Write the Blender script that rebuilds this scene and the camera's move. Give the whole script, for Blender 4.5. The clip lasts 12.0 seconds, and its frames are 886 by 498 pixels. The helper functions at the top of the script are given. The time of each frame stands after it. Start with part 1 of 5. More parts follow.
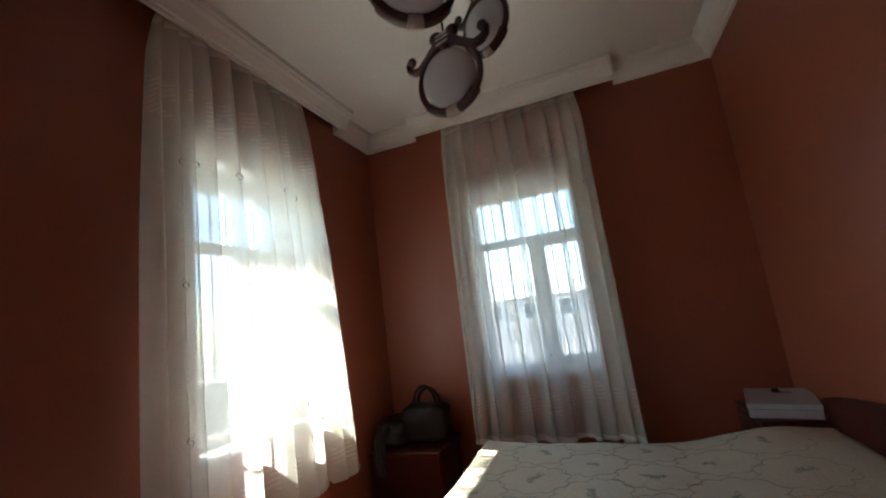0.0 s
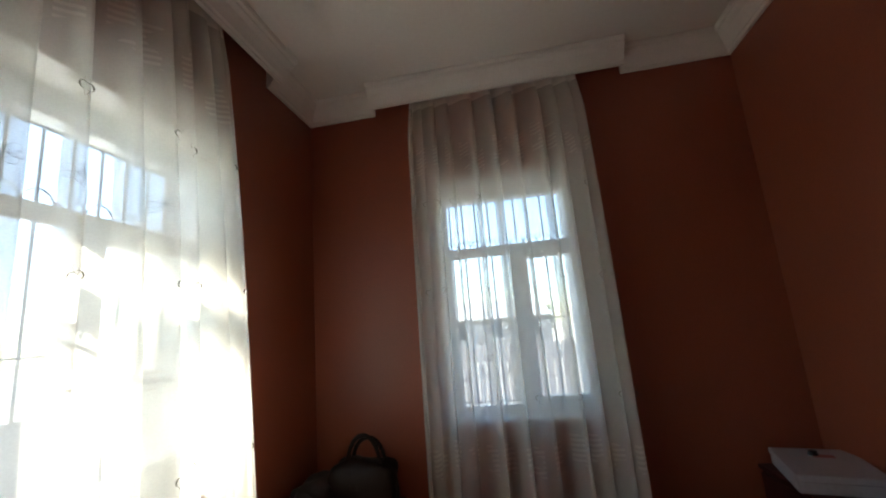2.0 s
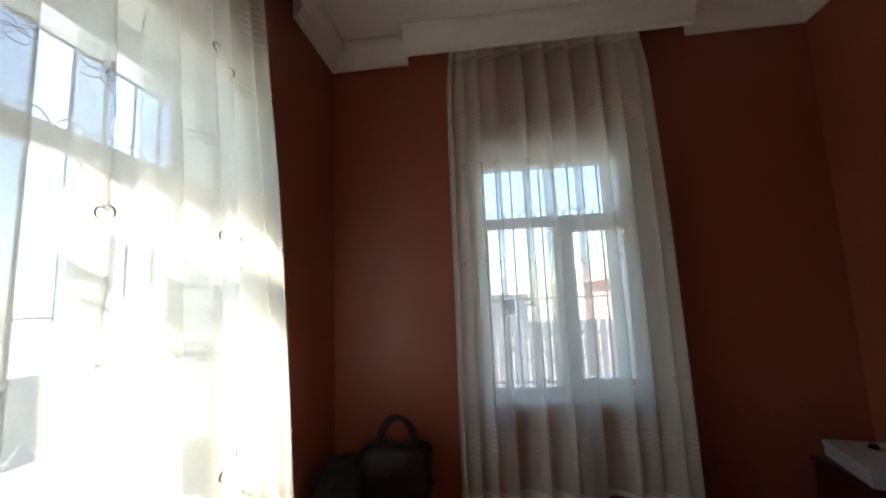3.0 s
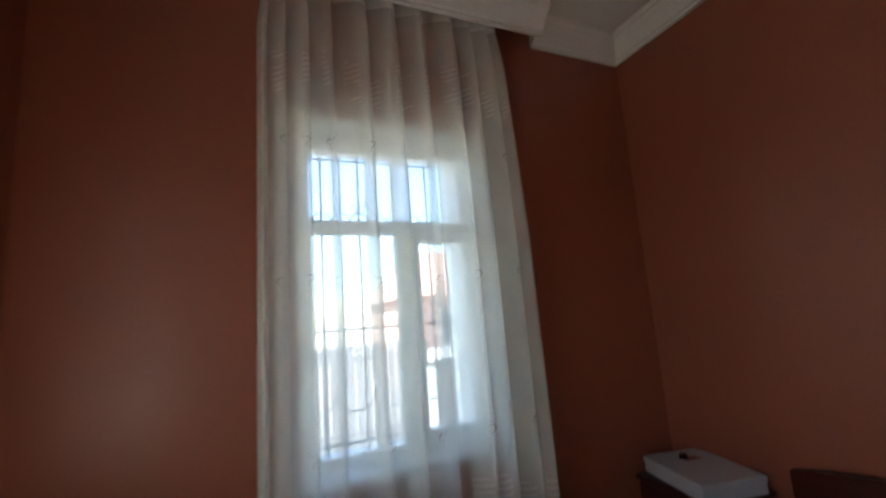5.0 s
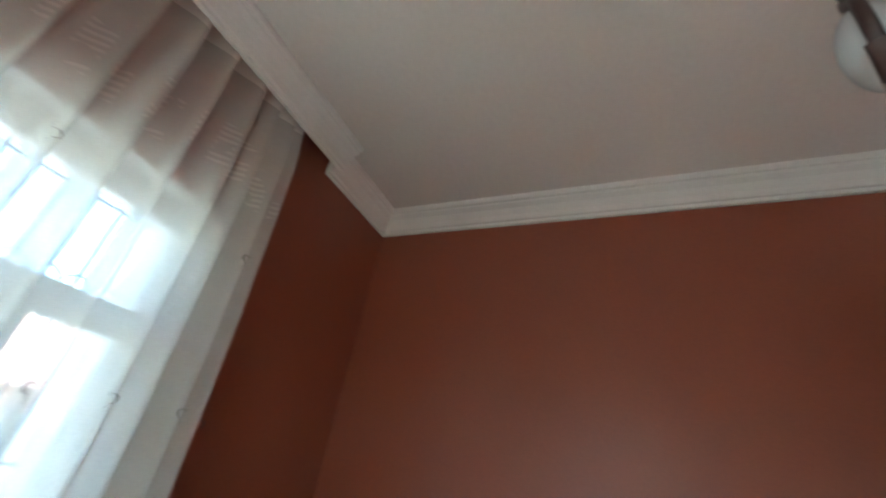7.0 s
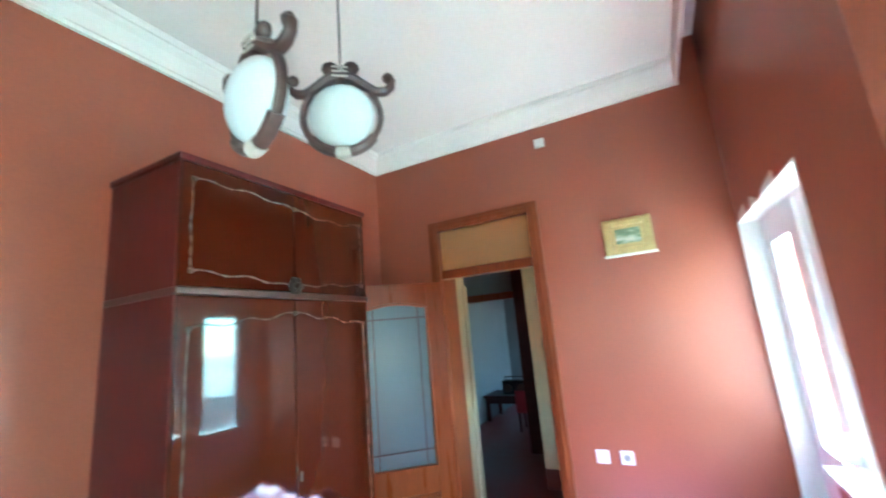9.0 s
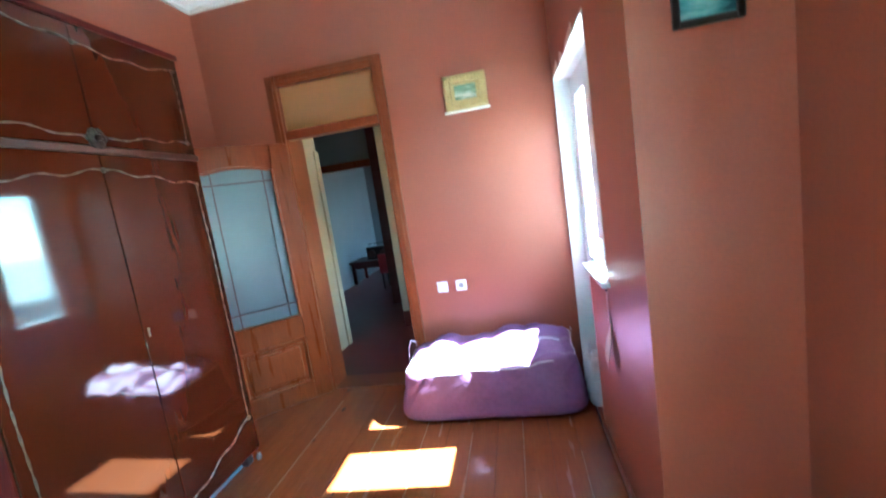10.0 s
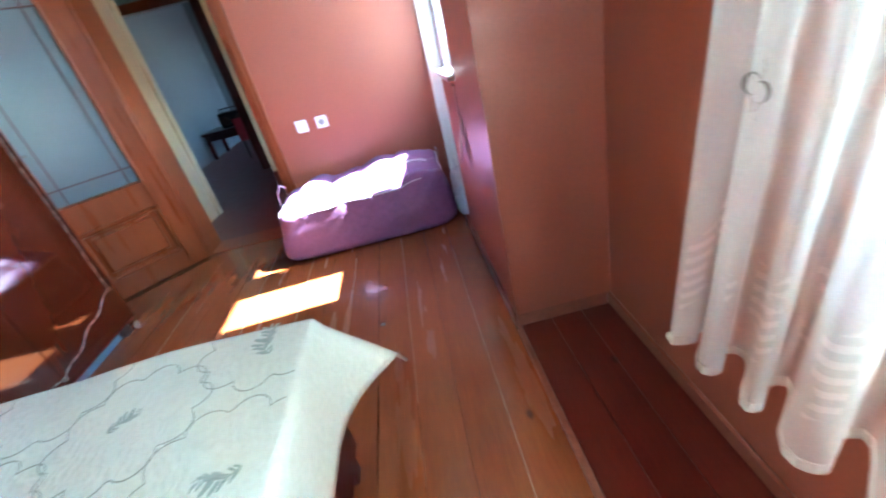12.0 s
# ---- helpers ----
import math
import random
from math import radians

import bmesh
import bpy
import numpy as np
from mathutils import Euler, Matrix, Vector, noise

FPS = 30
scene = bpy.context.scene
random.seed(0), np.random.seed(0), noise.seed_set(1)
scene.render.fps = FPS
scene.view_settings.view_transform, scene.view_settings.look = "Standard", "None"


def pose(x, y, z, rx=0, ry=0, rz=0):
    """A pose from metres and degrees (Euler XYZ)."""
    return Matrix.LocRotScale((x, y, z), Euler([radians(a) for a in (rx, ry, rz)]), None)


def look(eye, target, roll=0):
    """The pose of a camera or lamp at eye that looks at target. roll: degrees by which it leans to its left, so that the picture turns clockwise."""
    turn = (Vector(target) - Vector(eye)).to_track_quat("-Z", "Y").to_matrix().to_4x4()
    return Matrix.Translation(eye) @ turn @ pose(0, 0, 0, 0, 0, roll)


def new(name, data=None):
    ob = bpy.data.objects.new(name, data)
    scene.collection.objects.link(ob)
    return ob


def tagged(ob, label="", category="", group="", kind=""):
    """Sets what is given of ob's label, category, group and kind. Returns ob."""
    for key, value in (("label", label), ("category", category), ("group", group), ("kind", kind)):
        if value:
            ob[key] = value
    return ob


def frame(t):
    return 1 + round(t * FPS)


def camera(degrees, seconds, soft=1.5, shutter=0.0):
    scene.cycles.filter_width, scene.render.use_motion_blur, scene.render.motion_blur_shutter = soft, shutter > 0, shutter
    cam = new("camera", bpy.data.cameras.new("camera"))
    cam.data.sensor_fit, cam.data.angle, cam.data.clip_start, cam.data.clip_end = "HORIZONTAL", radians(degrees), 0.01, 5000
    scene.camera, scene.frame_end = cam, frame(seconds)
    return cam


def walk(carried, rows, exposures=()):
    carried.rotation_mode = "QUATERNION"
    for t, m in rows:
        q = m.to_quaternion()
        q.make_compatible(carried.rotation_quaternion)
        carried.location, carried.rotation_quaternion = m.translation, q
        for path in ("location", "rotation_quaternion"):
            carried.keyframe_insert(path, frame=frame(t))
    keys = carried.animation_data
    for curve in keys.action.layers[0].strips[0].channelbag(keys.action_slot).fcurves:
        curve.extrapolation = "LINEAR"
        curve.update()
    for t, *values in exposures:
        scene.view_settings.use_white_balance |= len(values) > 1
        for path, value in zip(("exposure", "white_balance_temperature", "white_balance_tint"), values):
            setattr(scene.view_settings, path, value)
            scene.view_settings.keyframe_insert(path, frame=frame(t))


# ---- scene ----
cam = camera(94.6, 12.0, soft=2.0, shutter=0.35)

PATH = [
    (0, (1.915, 1.254, 1.425), (1.251, 3.114, 1.741), -7.3),
    (0.5, (1.747, 1.392, 1.413), (1.151, 3.275, 1.732), -2.4),
    (1, (1.63, 1.584, 1.372), (1.265, 3.511, 1.764), -2.8),
    (1.5, (1.531, 1.813, 1.385), (1.148, 3.728, 1.814), -7.3),
    (2, (1.471, 1.957, 1.468), (1.131, 3.892, 1.845), -4.6),
    (2.5, (1.229, 2.037, 1.522), (1.0, 3.992, 1.875), -2.0),
    (3, (1.028, 2.154, 1.479), (0.798, 4.124, 1.738), -2.3),
    (3.2, (1.038, 2.239, 1.488), (0.927, 4.212, 1.799), -5.8),
    (4.8, (0.76, 2.789, 1.542), (1.465, 4.654, 1.702), -4.2),
    (5, (0.837, 2.864, 1.537), (1.622, 4.679, 1.84), -4.2),
    (5.5, (0.98, 3.034, 1.562), (2.048, 4.647, 2.068), -0.0),
    (6, (1.039, 3.063, 1.571), (2.303, 4.379, 2.39), 6.9),
    (6.5, (0.915, 3.177, 1.624), (2.278, 4.274, 2.594), 10.3),
    (6.7, (0.925, 3.184, 1.63), (2.33, 4.205, 2.622), 11.6),
    (8.3, (1.103, 3.059, 1.656), (2.631, 1.859, 2.13), -5.5),
    (8.5, (1.064, 3.029, 1.647), (2.4, 1.608, 2.088), -5.1),
    (9, (0.914, 2.937, 1.63), (1.796, 1.187, 2.03), -5.0),
    (9.5, (0.809, 2.939, 1.561), (1.359, 1.021, 1.698), -6.6),
    (10, (0.775, 3.01, 1.464), (1.14, 1.061, 1.205), -8.5),
    (10.5, (0.749, 3.054, 1.392), (1.006, 1.138, 0.881), -10.8),
    (11, (0.74, 3.057, 1.297), (0.97, 1.218, 0.544), -12.7),
    (11.5, (0.756, 3.075, 1.23), (0.996, 1.285, 0.371), -13.4),
    (12, (0.68, 3.098, 1.192), (0.645, 1.336, 0.246), -13.9),
]
EXPOSURES = [(0.0, 3.75, 6500, 4), (0.5, 3.6, 6600, 5), (3.0, 3.35, 6700, 8), (5.0, 3.75, 6400, 5), (5.5, 4.05, 6400, 5), (6.7, 4.2, 6200, 4), (8.3, 6.85, 4650, -25), (9.0, 6.7, 4650, -25), (10.0, 6.65, 4500, -24), (11.0, 6.65, 4450, -22), (11.5, 6.65, 4550, -20), (12.0, 6.65, 4700, -14)]
walk(cam, [(t, look(eye, target, roll)) for t, eye, target, roll in PATH], EXPOSURES)

# ---- light ----
world = bpy.data.worlds.new("sky_world")
scene.world = world
world.use_nodes = True
wn = world.node_tree.nodes
sky = wn.new("ShaderNodeTexSky")
sky.sky_type, sky.sun_disc = "NISHITA", False
SUN_EL, SUN_SLANT = 50.0, 3.0
sky.sun_elevation, sky.sun_rotation = radians(SUN_EL), radians(270 - SUN_SLANT)
sky.dust_density = 0.6
world.node_tree.links.new(sky.outputs[0], wn["Background"].inputs[0])
wn["Background"].inputs[1].default_value = 0.078

sun_data = bpy.data.lights.new("sun", "SUN")
sun_data.energy, sun_data.angle, sun_data.color = 3.1, radians(0.6), (1.0, 0.95, 0.87)
sun = new("sun", sun_data)
sun.matrix_world = look((0, 0, 0), (math.cos(radians(SUN_EL)), math.tan(radians(SUN_SLANT)) * math.cos(radians(SUN_EL)), -math.sin(radians(SUN_EL))))


# ---- materials ----
def material(name, a, b=None, scale=3.0, rough=0.6, metal=0.0, bump=0.1, fine=60.0, coat=0.0, stretch=(1, 1, 1), piece=0.0, spec=0.5):
    """A surface with two colours mixed by a broad and a fine noise, and fine relief."""
    b = b or tuple(c * 0.8 for c in a)
    m = bpy.data.materials.new(name)
    m.use_nodes = True
    nt = m.node_tree
    n, l = nt.nodes, nt.links
    bsdf = n["Principled BSDF"]
    tc = n.new("ShaderNodeTexCoord")
    mp = n.new("ShaderNodeMapping")
    mp.inputs["Scale"].default_value = stretch
    l.new(tc.outputs["Object"], mp.inputs["Vector"])
    broad, grain = n.new("ShaderNodeTexNoise"), n.new("ShaderNodeTexNoise")
    broad.inputs["Scale"].default_value, broad.inputs["Detail"].default_value = scale, 4
    grain.inputs["Scale"].default_value, grain.inputs["Detail"].default_value = fine, 5
    l.new(mp.outputs[0], broad.inputs["Vector"])
    l.new(mp.outputs[0], grain.inputs["Vector"])
    mean = n.new("ShaderNodeMath")
    mean.operation = "MULTIPLY_ADD"
    l.new(grain.outputs[0], mean.inputs[0])
    mean.inputs[1].default_value = 0.5
    half = n.new("ShaderNodeMath")
    half.operation = "MULTIPLY"
    half.inputs[1].default_value = 0.5
    l.new(broad.outputs[0], half.inputs[0])
    l.new(half.outputs[0], mean.inputs[2])
    fac = mean.outputs[0]
    if piece:
        info = n.new("ShaderNodeObjectInfo")
        add = n.new("ShaderNodeMath")
        add.operation = "MULTIPLY_ADD"
        l.new(info.outputs["Random"], add.inputs[0])
        add.inputs[1].default_value = piece
        l.new(fac, add.inputs[2])
        off = n.new("ShaderNodeVectorMath")
        off.operation = "SCALE"
        off.inputs[0].default_value = (7.0, 5.0, 3.0)
        l.new(info.outputs["Random"], off.inputs["Scale"])
        l.new(off.outputs[0], mp.inputs["Location"])
        sub = n.new("ShaderNodeMath")
        sub.operation = "SUBTRACT"
        l.new(add.outputs[0], sub.inputs[0])
        sub.inputs[1].default_value = piece / 2
        fac = sub.outputs[0]
    ramp = n.new("ShaderNodeValToRGB")
    ramp.color_ramp.elements[0].position, ramp.color_ramp.elements[1].position = 0.32, 0.68
    ramp.color_ramp.elements[0].color, ramp.color_ramp.elements[1].color = (*b, 1), (*a, 1)
    l.new(fac, ramp.inputs[0])
    l.new(ramp.outputs[0], bsdf.inputs["Base Color"])
    rr = n.new("ShaderNodeMapRange")
    rr.inputs["To Min"].default_value, rr.inputs["To Max"].default_value = max(rough - 0.06, 0.02), min(rough + 0.08, 1)
    l.new(broad.outputs[0], rr.inputs[0])
    l.new(rr.outputs[0], bsdf.inputs["Roughness"])
    bsdf.inputs["Metallic"].default_value = metal
    bsdf.inputs["Specular IOR Level"].default_value = spec
    bsdf.inputs["Coat Weight"].default_value = coat
    bsdf.inputs["Coat Roughness"].default_value = 0.06
    if bump:
        bp = n.new("ShaderNodeBump")
        bp.inputs["Strength"].default_value, bp.inputs["Distance"].default_value = bump, 0.01
        l.new(grain.outputs[0], bp.inputs["Height"])
        l.new(bp.outputs[0], bsdf.inputs["Normal"])
    return m


def knotted(m, colour, scale, size):
    """Adds small dark knots to a wood made by material()."""
    n, l = m.node_tree.nodes, m.node_tree.links
    bsdf = n["Principled BSDF"]
    old = bsdf.inputs["Base Color"].links[0].from_socket
    tc = n.new("ShaderNodeNewGeometry")
    mp = n.new("ShaderNodeMapping")
    mp.inputs["Scale"].default_value = (1.0, 0.55, 1.0)
    vor = n.new("ShaderNodeTexVoronoi")
    vor.inputs["Scale"].default_value = scale
    l.new(tc.outputs["Position"], mp.inputs["Vector"])
    l.new(mp.outputs[0], vor.inputs["Vector"])
    mr = n.new("ShaderNodeMapRange")
    mr.inputs["From Min"].default_value, mr.inputs["From Max"].default_value = size * 0.4, size
    mr.inputs["To Min"].default_value, mr.inputs["To Max"].default_value = 0.9, 0.0
    l.new(vor.outputs["Distance"], mr.inputs[0])
    mix = n.new("ShaderNodeMix")
    mix.data_type = "RGBA"
    l.new(mr.outputs[0], mix.inputs[0])
    l.new(old, mix.inputs[6])
    mix.inputs[7].default_value = (*colour, 1)
    l.new(mix.outputs[2], bsdf.inputs["Base Color"])
    return m


WALL = material("terracotta_wall_paint", (0.306, 0.084, 0.044), (0.263, 0.069, 0.036), scale=1.6, rough=0.42, bump=0.05, fine=90, spec=0.55)
CEIL = material("glossy_white_ceiling", (0.77, 0.725, 0.655), (0.71, 0.665, 0.60), scale=0.8, rough=0.10, bump=0.004, fine=40, spec=0.6)
PLASTER = material("white_plaster_moulding", (0.78, 0.745, 0.685), (0.70, 0.665, 0.61), scale=5, rough=0.55, bump=0.08, fine=80)
REVEAL = material("white_reveal_paint", (0.78, 0.77, 0.74), (0.70, 0.69, 0.66), scale=4, rough=0.55, bump=0.08)
PLANK = knotted(material("varnished_red_pine", (0.225, 0.060, 0.017), (0.165, 0.039, 0.011), scale=1.4, rough=0.24, bump=0.035, fine=14, stretch=(8, 0.7, 8), piece=0.16, coat=0.45), (0.05, 0.014, 0.008), 5.2, 0.085)
ALCOVEPLANK = knotted(material("dark_red_floor_paint", (0.115, 0.015, 0.007), (0.08, 0.0105, 0.0055), scale=1.4, rough=0.34, bump=0.035, fine=14, stretch=(8, 0.7, 8), piece=0.16, spec=0.3), (0.03, 0.008, 0.005), 5.2, 0.085)
JOINT = material("dark_floor_joint", (0.05, 0.022, 0.012), scale=8, rough=0.8)
SEAM = material("pale_dusty_seam", (0.42, 0.27, 0.17), (0.20, 0.10, 0.06), scale=14, rough=0.8)
BATTEN = material("worn_pale_threshold_strip", (0.28, 0.10, 0.055), (0.18, 0.055, 0.028), scale=7, rough=0.5)
SKIRT = material("red_brown_skirting_paint", (0.25, 0.08, 0.045), (0.18, 0.055, 0.03), scale=5, rough=0.4)
PVC = material("white_window_plastic", (0.82, 0.83, 0.84), (0.77, 0.78, 0.79), scale=2, rough=0.3, bump=0.02)
GRILLE = material("grey_painted_iron", (0.22, 0.24, 0.27), (0.14, 0.15, 0.18), scale=12, rough=0.5, metal=0.3)
DOORW = material("orange_varnished_wood", (0.172, 0.034, 0.0055), (0.122, 0.022, 0.004), scale=2.5, rough=0.28, bump=0.05, fine=14, stretch=(10, 10, 0.8), coat=0.0, spec=0.25)
CASING = material("red_brown_door_casing", (0.20, 0.043, 0.010), (0.14, 0.029, 0.0075), scale=3, rough=0.35, bump=0.05, fine=14, stretch=(8, 8, 1), spec=0.3)
LACQUER = material("red_mahogany_lacquer", (0.047, 0.0077, 0.0021), (0.045, 0.0073, 0.0020), scale=1.5, rough=0.0, bump=0.0, fine=9, stretch=(5, 5, 0.6))
lacquer_coat = LACQUER.node_tree.nodes["Principled BSDF"]
LACQUER.node_tree.links.remove(lacquer_coat.inputs["Roughness"].links[0])
lacquer_coat.inputs["Roughness"].default_value = 0.05
LACQSIDE = material("dark_red_wardrobe_side", (0.095, 0.010, 0.009), (0.065, 0.007, 0.006), scale=1.5, rough=0.3, bump=0.02, fine=12, stretch=(6, 6, 0.7), spec=0.25)
SILVER = material("silvered_carved_trim", (0.19, 0.165, 0.145), (0.08, 0.065, 0.055), scale=30, rough=0.35, metal=0.75, bump=0.2, fine=120)
DARKTRIM = material("dark_brown_trim", (0.06, 0.022, 0.016), (0.04, 0.014, 0.01), scale=6, rough=0.3)
PLINTH = material("blue_grey_plinth_paint", (0.14, 0.20, 0.25), (0.10, 0.14, 0.18), scale=7, rough=0.5)
BRONZE = material("dark_bronze_knob", (0.035, 0.028, 0.024), scale=20, rough=0.35, metal=0.8)
DARKWOOD = material("dark_red_stained_wood", (0.075, 0.013, 0.009), (0.045, 0.008, 0.006), scale=3, rough=0.38, bump=0.04, fine=14, stretch=(1, 6, 6), spec=0.3)
LAMPWOOD = material("dark_carved_lamp_wood", (0.085, 0.045, 0.038), (0.05, 0.026, 0.022), scale=9, rough=0.4, bump=0.1)
ROPE = material("pale_twine_wrap", (0.56, 0.51, 0.45), (0.42, 0.37, 0.31), scale=60, rough=0.8, bump=0.5, fine=200)
CORD = material("black_lamp_cord", (0.02, 0.02, 0.02), rough=0.6)
PURPLE = material("purple_vinyl_cloth", (0.20, 0.085, 0.20), (0.145, 0.06, 0.15), scale=5, rough=0.6, bump=0.12, fine=40)
PIPING = material("white_piping", (0.52, 0.44, 0.54), rough=0.6)
BLACKCLOTH = material("black_cloth", (0.02, 0.018, 0.018), (0.012, 0.011, 0.011), scale=10, rough=0.8, bump=0.3)
OLIVE = material("olive_brown_leather", (0.016, 0.010, 0.007), (0.010, 0.006, 0.0045), scale=8, rough=0.5, bump=0.2, spec=0.25)
CARTON = material("white_carton", (0.46, 0.445, 0.46), (0.39, 0.375, 0.39), scale=6, rough=0.5, bump=0.03)
REDPRINT = material("dull_red_print", (0.35, 0.10, 0.09), rough=0.5)
GILT = material("gilded_picture_frame", (0.60, 0.46, 0.20), (0.42, 0.30, 0.11), scale=25, rough=0.35, metal=0.45, bump=0.35, fine=90)
BLACKFRAME = material("black_picture_frame", (0.02, 0.018, 0.018), rough=0.35)
SWITCH = material("white_switch_plastic", (0.80, 0.79, 0.77), (0.76, 0.75, 0.73), scale=10, rough=0.3, bump=0.0)
SOCKETHOLE = material("grey_socket_well", (0.30, 0.29, 0.28), rough=0.5)
CREAMWALL = material("cream_corridor_paint", (0.48, 0.37, 0.24), (0.42, 0.32, 0.20), scale=2, rough=0.6, bump=0.1)
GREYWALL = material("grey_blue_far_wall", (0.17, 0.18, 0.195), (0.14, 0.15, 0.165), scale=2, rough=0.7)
PLASTICBAG = material("white_plastic_bag_film", (0.66, 0.68, 0.70), (0.50, 0.52, 0.55), scale=9, rough=0.35, bump=0.5, fine=25)
PAPER = material("cream_paper", (0.66, 0.56, 0.48), rough=0.7)
GROUND = material("pale_dusty_ground", (0.32, 0.30, 0.265), (0.265, 0.245, 0.215), scale=0.4, rough=0.9, bump=0.3, fine=6)
HOUSEPINK = material("peach_house_render", (0.50, 0.31, 0.25), (0.44, 0.265, 0.215), scale=0.7, rough=0.8, bump=0.2, fine=12)
TERRACE = material("pale_terrace_concrete", (0.40, 0.39, 0.37), (0.33, 0.32, 0.305), scale=1.5, rough=0.8, bump=0.2, fine=30)
HOUSEWHITE = material("whitewashed_house_wall", (0.38, 0.37, 0.35), (0.31, 0.30, 0.285), scale=0.7, rough=0.8, bump=0.2, fine=12)
ROOFRED = material("red_roof_tiles", (0.46, 0.27, 0.22), (0.36, 0.20, 0.16), scale=2, rough=0.7, bump=0.5, fine=14)
ROOFGREY = material("grey_sheet_roof", (0.34, 0.35, 0.36), (0.26, 0.27, 0.28), scale=1, rough=0.5, bump=0.3, fine=12)
FENCEPINK = material("faded_pink_fence_slat", (0.43, 0.39, 0.375), (0.365, 0.33, 0.32), scale=3, rough=0.7, piece=0.3)
FENCEGREY = material("grey_fence_sheet", (0.20, 0.205, 0.21), (0.15, 0.155, 0.16), scale=2, rough=0.6)
DARKPANE = material("dark_far_pane", (0.05, 0.06, 0.07), rough=0.1, bump=0.0)
BARK = material("grey_bark", (0.14, 0.11, 0.09), (0.09, 0.07, 0.055), scale=8, rough=0.9, bump=0.6)
LEAF = material("dusty_green_leaf", (0.07, 0.10, 0.035), (0.045, 0.07, 0.025), scale=2, rough=0.6, bump=0.0)
THREAD = material("grey_brown_embroidery_thread", (0.22, 0.20, 0.16), (0.15, 0.135, 0.11), scale=40, rough=0.7)
SPRIG = material("grey_green_embroidered_sprig", (0.30, 0.295, 0.235), (0.21, 0.205, 0.16), scale=40, rough=0.7)
REDTHING = material("red_plastic", (0.40, 0.03, 0.05), rough=0.4)


def glass_material(name, tint=(0.90, 0.94, 0.95), rough=0.0):
    m = bpy.data.materials.new(name)
    m.use_nodes = True
    n, l = m.node_tree.nodes, m.node_tree.links
    n.remove(n["Principled BSDF"])
    out = n["Material Output"]
    clear, gloss, mix = n.new("ShaderNodeBsdfTransparent"), n.new("ShaderNodeBsdfGlossy"), n.new("ShaderNodeMixShader")
    clear.inputs[0].default_value = (*tint, 1)
    gloss.inputs["Roughness"].default_value = rough
    mix.inputs[0].default_value = 0.05
    l.new(clear.outputs[0], mix.inputs[1])
    l.new(gloss.outputs[0], mix.inputs[2])
    l.new(mix.outputs[0], out.inputs[0])
    return m


PANE = glass_material("window_glass")


def frosted(name, colour, through_part):
    """Patterned glass that scatters light."""
    m = bpy.data.materials.new(name)
    m.use_nodes = True
    n, l = m.node_tree.nodes, m.node_tree.links
    bsdf, out = n["Principled BSDF"], n["Material Output"]
    bsdf.inputs["Base Color"].default_value = (*colour, 1)
    bsdf.inputs["Roughness"].default_value = 0.18
    nz = n.new("ShaderNodeTexNoise")
    nz.inputs["Scale"].default_value = 90
    bp = n.new("ShaderNodeBump")
    bp.inputs["Strength"].default_value, bp.inputs["Distance"].default_value = 0.25, 0.004
    l.new(nz.outputs[0], bp.inputs["Height"])
    l.new(bp.outputs[0], bsdf.inputs["Normal"])
    tr, mix = n.new("ShaderNodeBsdfTranslucent"), n.new("ShaderNodeMixShader")
    tr.inputs[0].default_value = (*colour, 1)
    mix.inputs[0].default_value = through_part
    l.new(bsdf.outputs[0], mix.inputs[1])
    l.new(tr.outputs[0], mix.inputs[2])
    l.new(mix.outputs[0], out.inputs[0])
    return m


DOORGLASS = frosted("blue_grey_frosted_glass", (0.145, 0.153, 0.16), 0.35)
TRANSOMGLASS = frosted("amber_frosted_glass", (0.55, 0.28, 0.12), 0.5)
CURLTHREAD = frosted("dark_grey_curl_thread", (0.17, 0.16, 0.14), 0.25)
EMBROIDERY = frosted("pale_grey_embroidery", (0.46, 0.44, 0.39), 0.5)
OPAL = frosted("opal_lamp_glass", (0.80, 0.83, 0.82), 0.35)


